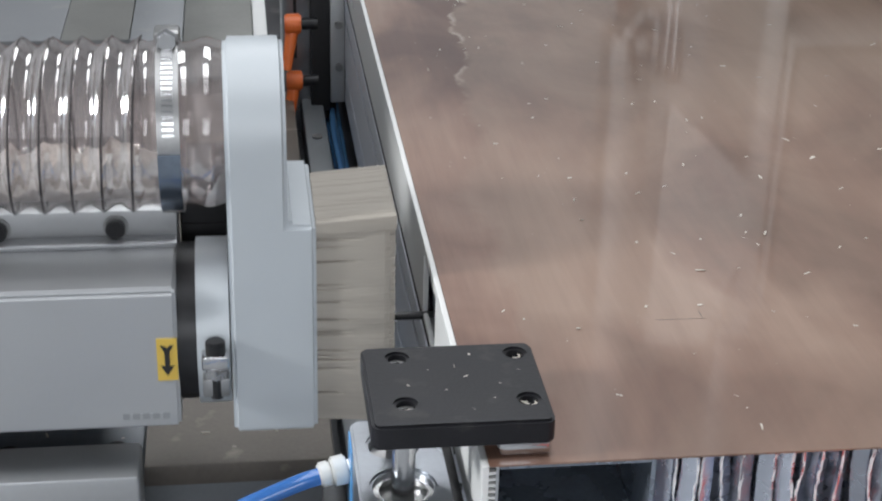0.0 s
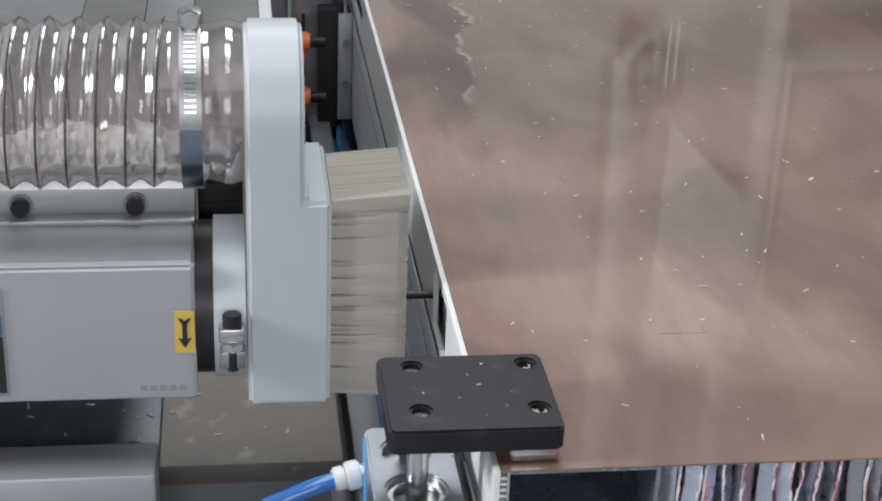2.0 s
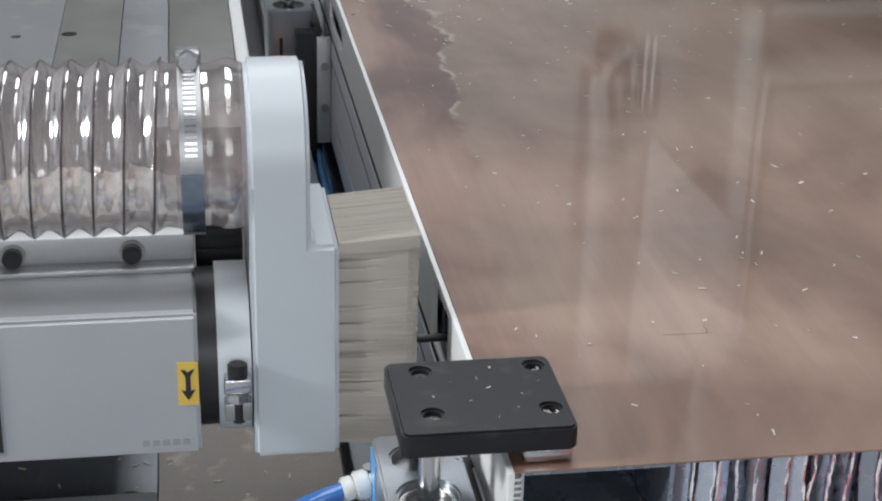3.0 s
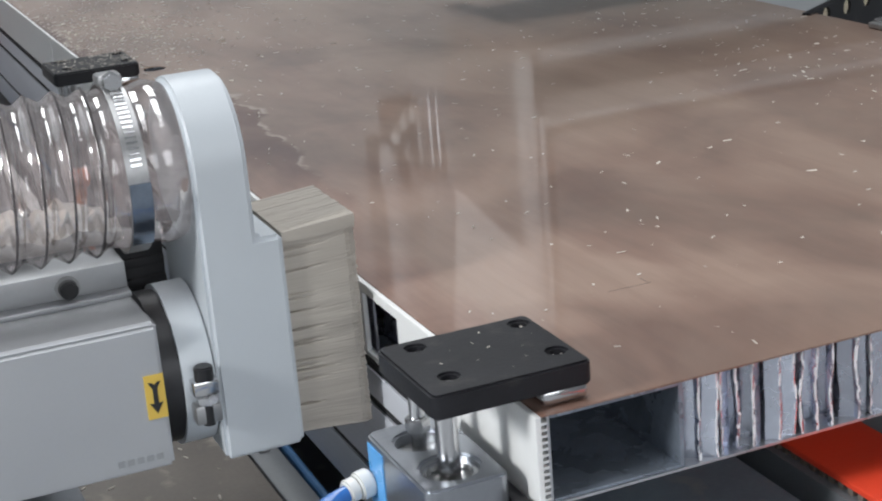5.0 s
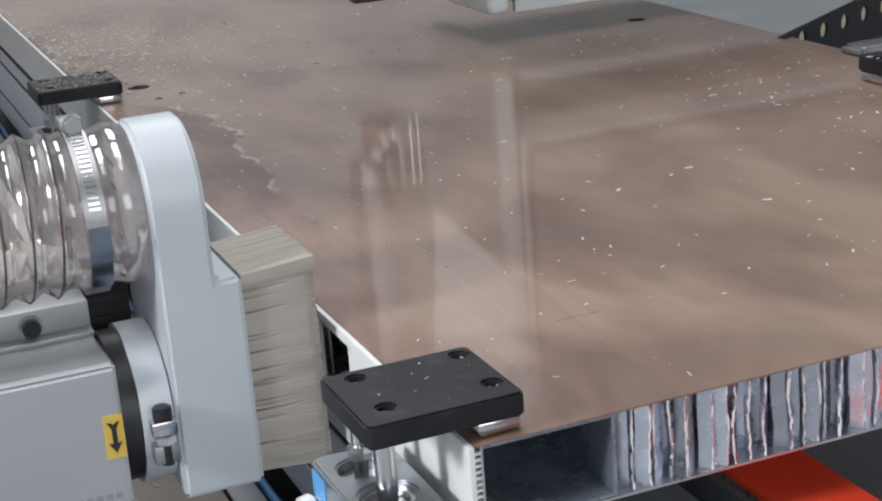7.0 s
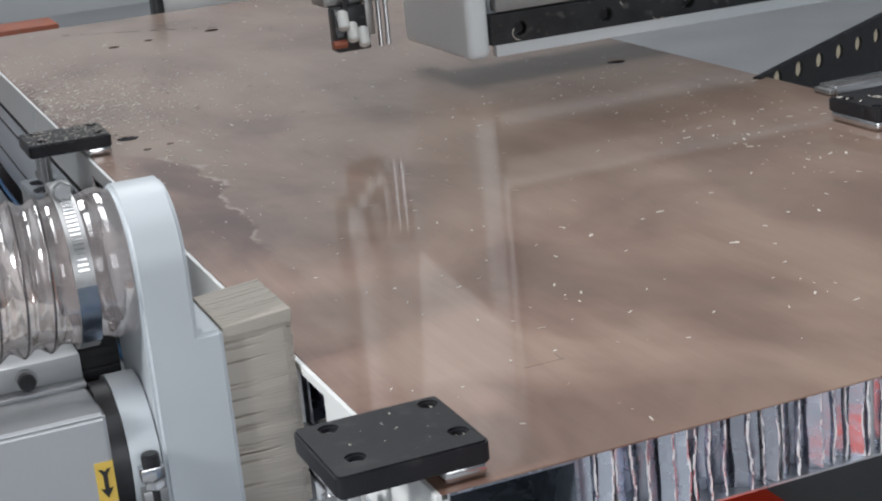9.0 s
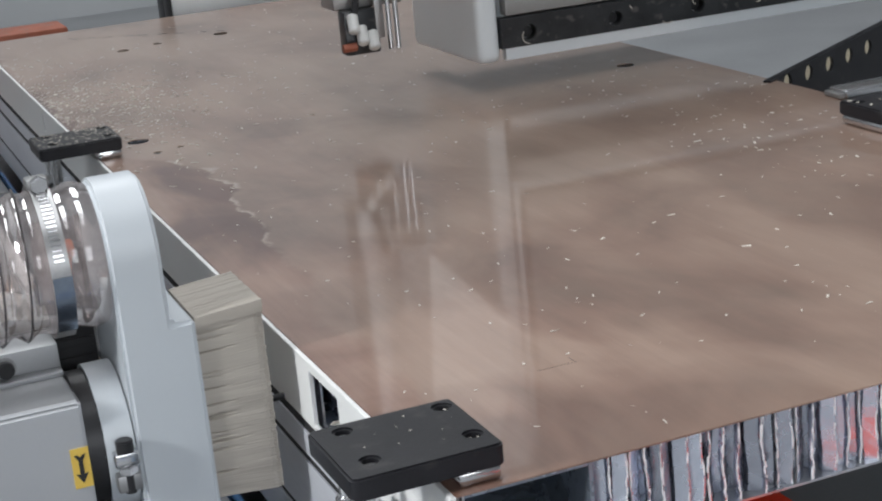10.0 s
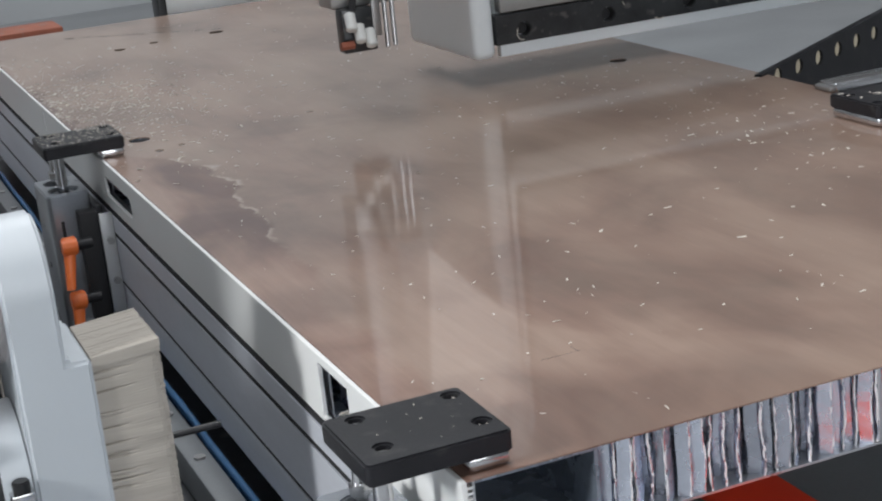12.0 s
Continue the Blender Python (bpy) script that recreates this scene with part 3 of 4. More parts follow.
# ---- clamps ----
def clamp(name, label, m):
    """A pneumatic clamp; built at the front clamp's place and then moved by m."""
    o = Vector((-0.024, 0.045, 0.80))
    c = thing(name, o, label, "clamp", "clamps along the panel edges")
    holes = [circle(x, y, 0.0042, 16) for x, y in ((0.0228, 0.0605), (0.0224, 0.0205), (-0.0305, 0.0600), (-0.0305, 0.0205))]
    plate = part("pressure_plate", sheet(rounded(-0.0463, 0.0312, 0.0022, 0.0700, 0.004), holes, -0.0118, Matrix.Translation((0, 0, 1.0200)), 0.0012), BLACK, c, "black anodised plate with four screw holes", at=o)
    for x, y in ((0.0228, 0.0605), (0.0224, 0.0205), (-0.0305, 0.0600), (-0.0305, 0.0205)):
        bm = ring((x, y, 1.0105), (x, y, 1.0165), 0.0040, 0.0018, 16)
        rod((x, y, 1.0105), (x, y, 1.0130), 0.0020, 6, bm=bm)
        part("screw", bm, STEEL if x > 0 else DULL_STEEL, plate, "socket-head screw", at=o)
    part("pad", box(0.0075, 0.0302, 0.0055, 0.069, 1.0004, 1.0083, 0.0025), STEEL, plate, "polished steel pressing pad", at=o)
    part("piston_rod", rod((-0.030, 0.030, 0.94), (-0.030, 0.030, 1.0084), 0.0052, 24), STEEL, c, "polished round piston rod", at=o)
    part("guide_rod", rod((-0.031, 0.064, 0.94), (-0.031, 0.064, 1.0084), 0.0036, 20), STEEL, c, at=o)
    part("guide_nut", hexagon((-0.031, 0.064, 0.9765), (-0.031, 0.064, 0.9840), 0.0060), STEEL, c, at=o)
    body = rounded(-0.050, -0.009, 0.010, 0.086, 0.005)
    bores = [circle(-0.030, 0.030, 0.0138, 28), circle(-0.031, 0.064, 0.0118, 24)]
    body_ = part("cylinder_body", sheet(body, bores, -0.172, Matrix.Translation((0, 0, 0.972)), 0.0012), CYL, c, "extruded aluminium cylinder body", at=o)
    part("bore_bottom", rod((-0.030, 0.030, 0.940), (-0.030, 0.030, 0.9655), 0.0137, 24), DULL_STEEL, body_, at=o)
    part("bore_bottom", rod((-0.031, 0.064, 0.940), (-0.031, 0.064, 0.9655), 0.0117, 24), DULL_STEEL, body_, at=o)
    part("bore_ring", ring((-0.030, 0.030, 0.9660), (-0.030, 0.030, 0.9690), 0.0136, 0.0108, 28), STEEL, body_, at=o)
    for z in (0.950, 0.916):
        part("sensor_slot", box(-0.040, -0.037, 0.0090, 0.0102, z - 0.03, z - 0.004), RUBBER, body_, at=o)
    part("bracket", box(-0.0088, -0.0015, 0.000, 0.085, 0.82, 0.958, 0.001), BLACK, c, "black mounting bracket", at=o)
    c.matrix_basis = m @ Matrix.Translation(W(o))
    return c


FRONT_CLAMP = clamp("pneumatic_clamp", "black plate clamp on aluminium cylinder pressing the panel corner", Matrix.Identity(4))
tagged(copy_thing(FRONT_CLAMP, Matrix.Translation(W((-0.0300, 0.893, 0.80)))), "chip-covered black plate clamp on a tall aluminium cylinder")
tagged(copy_thing(FRONT_CLAMP, Matrix.Translation(W((0.630, 0.450, 0.80))) @ Matrix.Rotation(math.pi, 4, "Z")), "dusty plate clamp over the far panel edge")


# narrow blue strip on the outer side of the front cylinder
part("side_strip", box(-0.0505, -0.0500, 0.064, 0.083, 0.86, 0.968), STRIP_BLUE, FRONT_CLAMP, "narrow blue strip on the cylinder side", at=(-0.024, 0.045, 0.80))

# ---- bed: rails, belt, channels ----
def bed():
    prof = [(0.0, 0.850), (0.0, 0.877), (0.006, 0.877), (0.006, 0.882), (0.0, 0.882), (0.0, 0.925), (0.006, 0.925), (0.006, 0.931), (0.0, 0.931), (0.0, 0.9475), (0.009, 0.9475), (0.009, 0.954), (0.040, 0.954), (0.040, 0.850)]
    bm = prism([(-u, v) for u, v in prof], 0.09, 2.1)
    bmesh.ops.transform(bm, matrix=Matrix.Rotation(math.pi / 2, 4, "Z"), verts=bm.verts)
    o = (0.02, 0.5, 0.862)
    r = thing("support_rail", o, "grooved aluminium support rail under the panel edge", "rail")
    part("extrusion", bm, ALU, r, at=o, smooth=False)
    for z0, z1 in ((0.8772, 0.8818), (0.9252, 0.9308)):
        part("groove_strip", box(0.0012, 0.0062, 0.092, 2.1, z0, z1), RUBBER, r, "dark rubber groove strip", at=o)
    part("seal_strip", box(0.0010, 0.0088, 0.09, 2.1, 0.9478, 0.9535), RUBBER, r, "dark rubber groove strip", at=o)
    part("spacer", box(-0.031, -0.0139, 0.8405, 0.870, 0.84, 0.955, 0.001), RUBBER, r, "black spacer bar", at=o)
    part("end_plate", box(-0.0135, -0.0006, 0.835, 0.840, 0.850, 0.952, 0.001), LIGHT_PLATE, r, "light grey bracket plate", at=o)
    for z in (0.885, 0.925):
        part("bolt", rod((-0.006, 0.831, z), (-0.006, 0.835, z), 0.0035, 12), DULL_STEEL, r, at=o)
    # toothed belt
    o = (0.19, 0.4, 0.92)
    b = thing("conveyor_belt", o, "orange-red toothed conveyor belt under the panel", "belt")
    part("belt", box(0.172, 0.220, -0.5, 1.8, 0.9162, 0.920, 0.0006), RED_BELT, b, at=o)
    bm = bmesh.new()
    for k in range(285):
        y = -0.5 + k * 0.008
        box(0.1725, 0.2195, y, y + 0.0042, 0.9128, 0.9161, bm=bm)
    part("teeth", bm, BELT_BACK, b, "moulded belt teeth", at=o, smooth=False)["kind"] = "stuff"
    part("belt_bed", box(0.168, 0.224, -0.48, 1.78, 0.885, 0.9127), MACHINE, b, at=o)
    o = (0.08, 0.4, 0.86)
    c = thing("steel_channel", o, "dark blue-grey steel channel below the panel", "channel")
    part("web", box(0.045, 0.150, -0.02, 1.8, 0.905, 0.912, 0.001), CHANNEL, c, at=o)
    part("flange", box(0.045, 0.050, -0.02, 1.8, 0.86, 0.905), CHANNEL, c, at=o)
    part("flange", box(0.145, 0.150, -0.02, 1.8, 0.86, 0.905), CHANNEL, c, at=o)
    o = (0.3, 0.5, 0)
    m = thing("machine_bed", o, "dark painted steel machine bed", "machine bed")
    part("base", box(0.05, 0.74, 0.02, 1.9, 0.153, 0.86, 0.01), MACHINE, m, at=o)
    part("deck", box(0.23, 0.74, -0.05, 1.8, 0.862, 0.89, 0.003), MACHINE, m, at=o)
    # darker than the base: shade below the slide is put into its colour
    part("head_base", box(-0.7, 0.048, 0.05, 1.9, 0.153, 0.815, 0.01), DARK_PLATE, m, at=o)
    # lower channel with tubes beside the rail
    o = (-0.02, 0.5, 0.84)
    t = thing("guide_rail", o, "steel linear guide rail below the panel edge", "rail")
    part("rail_bar", box(-0.040, -0.020, 0.09, 1.9, 0.8155, 0.846, 0.002), MACHINE, t, at=o)
    for y in range(16):
        part("rail_bolt", rod((-0.030, 0.16 + y * 0.1, 0.846), (-0.030, 0.16 + y * 0.1, 0.8478), 0.0045, 14), DULL_STEEL, t, at=o)


bed()


def air_tubes():
    rnd = random.Random(3)
    for k, (x, z) in enumerate(((-0.015, 0.823), (-0.010, 0.829), (-0.006, 0.823), (-0.012, 0.836))):
        pts = [(x + rnd.uniform(-0.002, 0.002), y, z + rnd.uniform(-0.001, 0.004)) for y in np.linspace(0.10 + 0.03 * k, 1.7, 16)]
        tagged(part("air_tube", tube(spline(pts), 0.003), DARK_TUBE), "blue pneumatic tube along the rail", "tube", "air tubes")
    pts = [(-0.064, 0.078, 0.947), (-0.076, 0.075, 0.945), (-0.103, 0.070, 0.936), (-0.135, 0.066, 0.922), (-0.18, 0.07, 0.895), (-0.25, 0.09, 0.84)]
    tagged(part("air_tube", tube(spline(pts), 0.0042, 14), BLUE_TUBE), "glossy blue pneumatic tube at the clamp fitting", "tube", "air tubes")
    f = thing("tube_fitting", (-0.054, 0.0805, 0.948), "white push-in tube fitting on the clamp cylinder", "fitting")
    o = (-0.054, 0.0805, 0.948)
    part("collar", rod((-0.0590, 0.0797, 0.9478), (-0.0515, 0.0810, 0.9487), 0.0072, 20, bevel=0.001), WHITE_PLASTIC, f, at=o)
    part("release_ring", rod((-0.0650, 0.0785, 0.9470), (-0.0591, 0.0797, 0.9478), 0.0060, 20, bevel=0.001), WHITE_PLASTIC, f, at=o)
    part("thread", rod((-0.0514, 0.0810, 0.9487), (-0.0499, 0.0812, 0.9488), 0.0050, 6), STEEL, f, at=o)


air_tubes()


def lever(at, label):
    c = thing("clamping_lever", at, label, "lever", "orange clamping levers")
    x, y, z = at
    part("stud", rod((x + 0.020, y, z), (x + 0.006, y, z), 0.0052, 16, bevel=0.0006), BLACK, c, "black threaded stud", at=at)
    part("hub", rod((x + 0.0055, y, z), (x - 0.009, y, z), 0.0092, 18, bevel=0.0015), ORANGE, c, at=at)
    arm = bmesh.new()
    n = 9
    last = None
    for k in range(n + 1):
        t = k / n
        p = Vector((x - 0.002 - 0.006 * t, y - 0.012 * t, z - 0.002 - 0.036 * t))
        w, h = 0.0062 - 0.0018 * t, 0.0052 - 0.0010 * t
        loop = [arm.verts.new(p + Vector((w * math.cos(a), h * math.sin(a), 0))) for a in [j * math.tau / 10 for j in range(10)]]
        if last:
            for j in range(10):
                arm.faces.new((last[j], last[(j + 1) % 10], loop[(j + 1) % 10], loop[j]))
        else:
            arm.faces.new(loop)
        last = loop
    arm.faces.new(last[::-1])
    part("handle", arm, ORANGE, c, at=at)
    return c


LEVER_A = lever((-0.046, 0.820, 0.931), "orange plastic clamping lever on the cylinder post")
copy_thing(LEVER_A, Matrix.Translation(W((-0.045, 0.825, 0.876))))


# ---- milling head ----
HB = Vector((-0.09, 0.177, 0.9465))


def milling_head():
    h = thing("milling_head", HB, "grey motor spindle with white dust hood, brush and hose", "milling head")
    o = HB
    # hood: arched housing with a wider lower mouth, one folded shell
    yc, zc, rad, zb, zs = 0.1765, 1.1065, 0.0440, 0.9468, 1.0670
    x0, xm, x1 = -0.1097, -0.0795, -0.0654
    bm = bmesh.new()
    outline = ((x0, zb), (x1, zb), (x1, zs), (xm, zs), (xm, zc), (x0, zc))
    fr = [bm.verts.new((x, yc - rad, z)) for x, z in outline]
    bk = [bm.verts.new((x, yc + rad, z)) for x, z in outline]
    arcs = []
    for x, a, b in ((xm, fr[4], bk[4]), (x0, fr[5], bk[5])):
        arcs.append([a] + [bm.verts.new((x, yc - rad * math.cos(radians(q)), zc + rad * math.sin(radians(q)))) for q in range(9, 180, 9)] + [b])
    bm.faces.new(fr)
    bm.faces.new(bk[::-1])
    bm.faces.new([fr[0]] + arcs[1] + [bk[0]])
    bm.faces.new([fr[3]] + arcs[0] + [bk[3]])
    for a, b in ((0, 1), (1, 2), (2, 3)):
        bm.faces.new((fr[a], fr[b], bk[b], bk[a]))
    for k in range(len(arcs[0]) - 1):
        bm.faces.new((arcs[0][k], arcs[0][k + 1], arcs[1][k + 1], arcs[1][k]))
    bmesh.ops.recalc_face_normals(bm, faces=bm.faces)
    sharp = [e for e in bm.edges if e.calc_face_angle(0) > radians(40)]
    bmesh.ops.bevel(bm, geom=sharp, offset=0.0024, segments=3, affect="EDGES")
    part("hood_shell", bm, PAINT, h, "white powder-coated arched dust hood", at=o)
    part("spindle_nose", rod((-0.0654, 0.177, 0.990), (-0.052, 0.177, 0.990), 0.016, 24, bevel=0.002), DULL_STEEL, h, at=o)
    part("cutter", rod((-0.052, 0.177, 0.990), (0.014, 0.177, 0.990), 0.0023, 14), MOTOR_DARK, h, "dark slim milling cutter", at=o)
    # brush skirt: tufts round three sides of the mouth
    rnd = random.Random(11)
    bm = bmesh.new()

    def tuft(y, z, ty, tz, length, fan_y, fan_z):
        x0, x1 = -0.0654, -0.0654 + length
        a = [(x0, y - ty, z - tz), (x0, y + ty, z - tz), (x0, y + ty, z + tz), (x0, y - ty, z + tz)]
        k = 1.5
        mid = (x0 + x1) / 2
        dy, dz = fan_y * length, fan_z * length
        m_ = [(mid, y - ty * k + dy * 0.4, z - tz * k + dz * 0.4), (mid, y + ty * k + dy * 0.4, z - tz * k + dz * 0.4), (mid, y + ty * k + dy * 0.4, z + tz * k + dz * 0.4), (mid, y - ty * k + dy * 0.4, z + tz * k + dz * 0.4)]
        b = [(x1, y - ty * k + dy, z - tz * k + dz), (x1, y + ty * k + dy, z - tz * k + dz), (x1, y + ty * k + dy, z + tz * k + dz), (x1, y - ty * k + dy, z + tz * k + dz)]
        va, vm, vb = ([bm.verts.new(p) for p in q] for q in (a, m_, b))
        for s, e in ((va, vm), (vm, vb)):
            for j in range(4):
                bm.faces.new((s[j], s[(j + 1) % 4], e[(j + 1) % 4], e[j]))
        bm.faces.new(vb)

    z = 0.9525
    while z < 1.0665:
        for y in (0.1392, 0.1410, 0.1430):
            tuft(y + rnd.uniform(-0.0005, 0.0005), z, 0.0012, 0.0006, 0.0404 + rnd.uniform(-0.0006, 0.0006), rnd.uniform(-0.008, 0.008) - 0.02, rnd.uniform(-0.006, 0.006) + 0.07 * (z - 1.008) / 0.056)
        z += 0.0008
    # combed front of the brush with clefts that close towards the tips
    clefts = [(rnd.uniform(0.957, 1.064), rnd.uniform(0.0010, 0.0032), rnd.uniform(0.35, 0.8), rnd.uniform(0.0003, 0.0007)) for k in range(17)]
    nx, nz, grid = 16, 300, []
    for iz in range(nz + 1):
        v = iz / nz
        z0_ = 0.9515 + (1.0668 - 0.9515) * v
        tip = 0.0402 + 0.0012 * noise.noise((0, z0_ * 900, 1)) + 0.0008 * noise.noise((0, z0_ * 150, 5))
        row = []
        for ix in range(nx + 1):
            u = ix / nx
            zz = z0_ + 0.0030 * u * u * (v - 0.5) * 2 + 0.0004 * noise.noise((u * 2, z0_ * 300, 2))
            y = 0.1362 - 0.0012 * math.sin(u * 2.6) + 0.00014 * noise.noise((u * 1.5, z0_ * 1100, 0)) + 0.0006 * noise.noise((u * 1.2, z0_ * 120, 7))
            for cz, depth, reach, wide in clefts:
                y += depth * max(0.0, 1 - u / reach) * math.exp(-((z0_ - cz) / (wide * (1.15 - 0.6 * u))) ** 2)
            y += 0.006 * max(0.0, u - 0.93) / 0.07
            row.append(bm.verts.new((-0.0654 + tip * u, y, zz)))
        grid.append(row)
    for a, b in zip(grid, grid[1:]):
        for k in range(nx):
            bm.faces.new((a[k], a[k + 1], b[k + 1], b[k]))
    y = 0.1355
    while y < 0.2005:
        for zz in (1.0625, 1.0645, 1.066):
            tuft(y, zz + rnd.uniform(-0.0002, 0.0002), 0.0008, 0.0011, 0.0405 + rnd.uniform(-0.0006, 0.0006), rnd.uniform(-0.006, 0.006), rnd.uniform(0.060, 0.070))
        y += 0.0008
    z = 0.955
    while z < 1.064:
        for y in (0.1960, 0.1990):
            tuft(y, z, 0.0012, 0.0008, 0.038 + rnd.uniform(-0.002, 0.001), rnd.uniform(0, 0.05), rnd.uniform(-0.04, 0.04))
        z += 0.0014
    box(-0.0654, -0.0265, 0.1385, 0.1985, 0.9545, 1.0662, 0.001, bm=bm)
    part("brush", bm, BRISTLE, h, "beige bristle brush skirt", at=o, smooth=False)["kind"] = "stuff"
    # clamp collar on the spindle nose
    c = (0.178, 0.992)
    col = part("collar", ring((-0.1275, *c), (-0.1105, *c), 0.0450, 0.036, 64), PAINT, h, "pale clamp collar", at=o)
    part("collar_lug", box(-0.1250, -0.1110, 0.1235, 0.1335, 0.9905, 0.9985, 0.001), STEEL, col, "bright collar lug", at=o)
    part("collar_bolt", rod((-0.1179, 0.1275, 0.9985), (-0.1179, 0.1275, 1.0062), 0.0052, 18, bevel=0.0008), MOTOR_DARK, col, "black socket-head bolt", at=o)
    part("collar_nut", hexagon((-0.1179, 0.1275, 0.9850), (-0.1179, 0.1275, 0.9903), 0.0060), STEEL, col, at=o)
    part("collar_stud", rod((-0.1179, 0.1275, 0.9730), (-0.1179, 0.1275, 0.9850), 0.0034, 12), MOTOR_DARK, col, at=o)
    part("lower_lug", box(-0.1250, -0.1110, 0.1250, 0.1350, 0.9740, 0.9845, 0.001), DULL_STEEL, col, at=o)
    part("flange", rod((-0.1375, *c), (-0.1230, *c), 0.0425, 40), MOTOR_DARK, h, "dark spindle flange", at=o)
    # motor
    body = [(0.1355, 0.9510), (0.228, 0.9510), (0.228, 1.0295), (0.1375, 1.0325), (0.1355, 1.0305)]
    mo = part("motor_body", prism(body, -0.52, -0.1373, 0.0018, 2), MOTOR, h, "satin grey motor shell", at=o)
    strip = part("mount_strip", box(-0.52, -0.1373, 0.200, 0.232, 1.0296, 1.0480, 0.0008), LIGHT_PLATE, h, "light grey mounting strip", at=o)
    part("cover_line", box(-0.52, -0.1375, 0.1885, 0.1995, 1.0306, 1.0335, 0.0006), MOTOR, mo, at=o)
    for x in (-0.1700, -0.2320, -0.294):
        bm = ring((x, 0.1999, 1.0390), (x, 0.1985, 1.0390), 0.0068, 0.0045, 22)
        part("washer", bm, DULL_STEEL, strip, at=o)
        part("bolt", rod((x, 0.1998, 1.0390), (x, 0.1935, 1.0390), 0.0052, 18, bevel=0.0007), MOTOR_DARK, strip, "black socket-head bolt", at=o)
    bel = part("bellows", box(-0.1365, -0.1105, 0.222, 0.262, 0.990, 1.062, 0.002), RUBBER, h, "black rubber cover", at=o)
    for k in range(4):
        part("cover_fold", box(-0.1360, -0.1110, 0.2195, 0.222, 1.012 + k * 0.012, 1.018 + k * 0.012, 0.001), RUBBER, bel, at=o)
    # stickers and plates on the motor
    s = part("arrow_sticker", box(-0.1482, -0.1377, 0.1348, 0.13545, 0.9796, 1.0043), YELLOW, mo, "yellow direction sticker with a black arrow", at=o, smooth=False)
    arrow = [(-0.1430 + u, 0.9918 + v) for u, v in ((-0.0013, 0.0048), (-0.0013, -0.0036), (-0.0036, -0.0030), (0.0, -0.0092), (0.0036, -0.0030), (0.0013, -0.0036), (0.0013, 0.0048), (0.0035, 0.0088), (0.0014, 0.0084), (0.0, 0.0070), (-0.0014, 0.0084), (-0.0035, 0.0088))]
    part("arrow", sheet(arrow, [], 0.0003, Matrix.Translation((0, 0.1344, 0)) @ FRONT), INK, mo, "black arrow", at=o, smooth=False)
    for k in range(5):
        x = -0.1432 - k * 0.0052
        part("print_bar", box(x - 0.0036, x, 0.13505, 0.13546, 0.9565, 0.9600), FAINT, mo, "faint grey print", at=o, smooth=False)
    part("name_plate", box(-0.31, -0.2360, 0.1349, 0.13545, 0.956, 1.020), PLATE_GREY, mo, "grey name plate", at=o)
    part("name_plate_field", box(-0.31, -0.2375, 0.1345, 0.1349, 0.958, 0.992), INK, mo, at=o)
    part("name_plate_band", box(-0.31, -0.2375, 0.1345, 0.1349, 0.993, 1.004), PLATE_BLUE, mo, at=o)
    # hose
    hy, hz, r0 = 0.1770, 1.1065, 0.0425
    bm = bmesh.new()
    seg, xs = 48, np.arange(-0.1100, -0.56, -0.0015)
    pitch = 0.0147
    last = None
    for x in xs:
        loop = []
        for k in range(seg):
            a = k * math.tau / seg
            near = max(0.0, min(1.0, (-0.145 - x) / 0.01))
            ph = (x / pitch + k / seg) * math.tau
            r = r0 + (0.0019 * math.cos(ph)) * near + (0.0012 * math.cos((x + 0.118) / 0.02 * math.tau)) * (1 - near)
            loop.append(bm.verts.new((x, hy + r * math.cos(a), hz + r * math.sin(a))))
        if last:
            for k in range(seg):
                bm.faces.new((last[k], last[(k + 1) % seg], loop[(k + 1) % seg], loop[k]))
        last = loop
    hose = part("hose_wall", bm, HOSE, h, "clear ribbed plastic dust hose", at=o)
    pts = []
    for k in range(int((0.56 - 0.150) / pitch * 28)):
        x = -0.150 - k / 28 * pitch
        ang = -x / pitch * math.tau
        pts.append((x, hy + (r0 + 0.0019) * math.cos(ang), hz + (r0 + 0.0019) * math.sin(ang)))
    part("hose_wire", tube(pts, 0.0007, 6), WIRE, hose, "steel helix wire of the hose", at=o)
    dm = bmesh.new()
    last = None
    for i, x in enumerate(np.arange(-0.145, -0.56, -0.004)):
        top = hz - 0.024 + 0.016 * noise.noise((x * 32, 0, 0)) + 0.008 * noise.noise((x * 110, 3, 0))
        rr = r0 - 0.0045
        half = math.sqrt(max(1e-6, rr ** 2 - (hz - top) ** 2))
        loop = []
        a0, a1 = math.atan2(top - hz, half), math.atan2(top - hz, -half)
        a1 = a1 if a1 < a0 else a1 - math.tau
        for k in range(13):
            a = a0 + (a1 - a0) * k / 12
            loop.append(dm.verts.new((x, hy + rr * math.cos(a), hz + rr * math.sin(a))))
        for k in range(1, 7):
            f = k / 7
            loop.append(dm.verts.new((x, hy - half + 2 * half * f, top + rnd.uniform(-0.003, 0.006))))
        if last:
            for k in range(len(loop)):
                dm.faces.new((last[k], last[(k + 1) % len(loop)], loop[(k + 1) % len(loop)], loop[k]))
        last = loop
    part("dust_fill", dm, DUST, hose, "pale sawdust lying in the hose", at=o)
    # worm-drive hose clamp
    band = part("clamp_band", ring((-0.1420, hy, hz), (-0.1310, hy, hz), r0 + 0.0030, r0 + 0.0021, 64), DULL_STEEL, h, "steel worm-drive hose band", at=o)
    bm = bmesh.new()
    for k in range(20):
        a = radians(98 + k * 3.6)
        m = Matrix.Translation((-0.1365, hy + (r0 + 0.0033) * math.cos(a), hz + (r0 + 0.0033) * math.sin(a))) @ Matrix.Rotation(a, 4, "X")
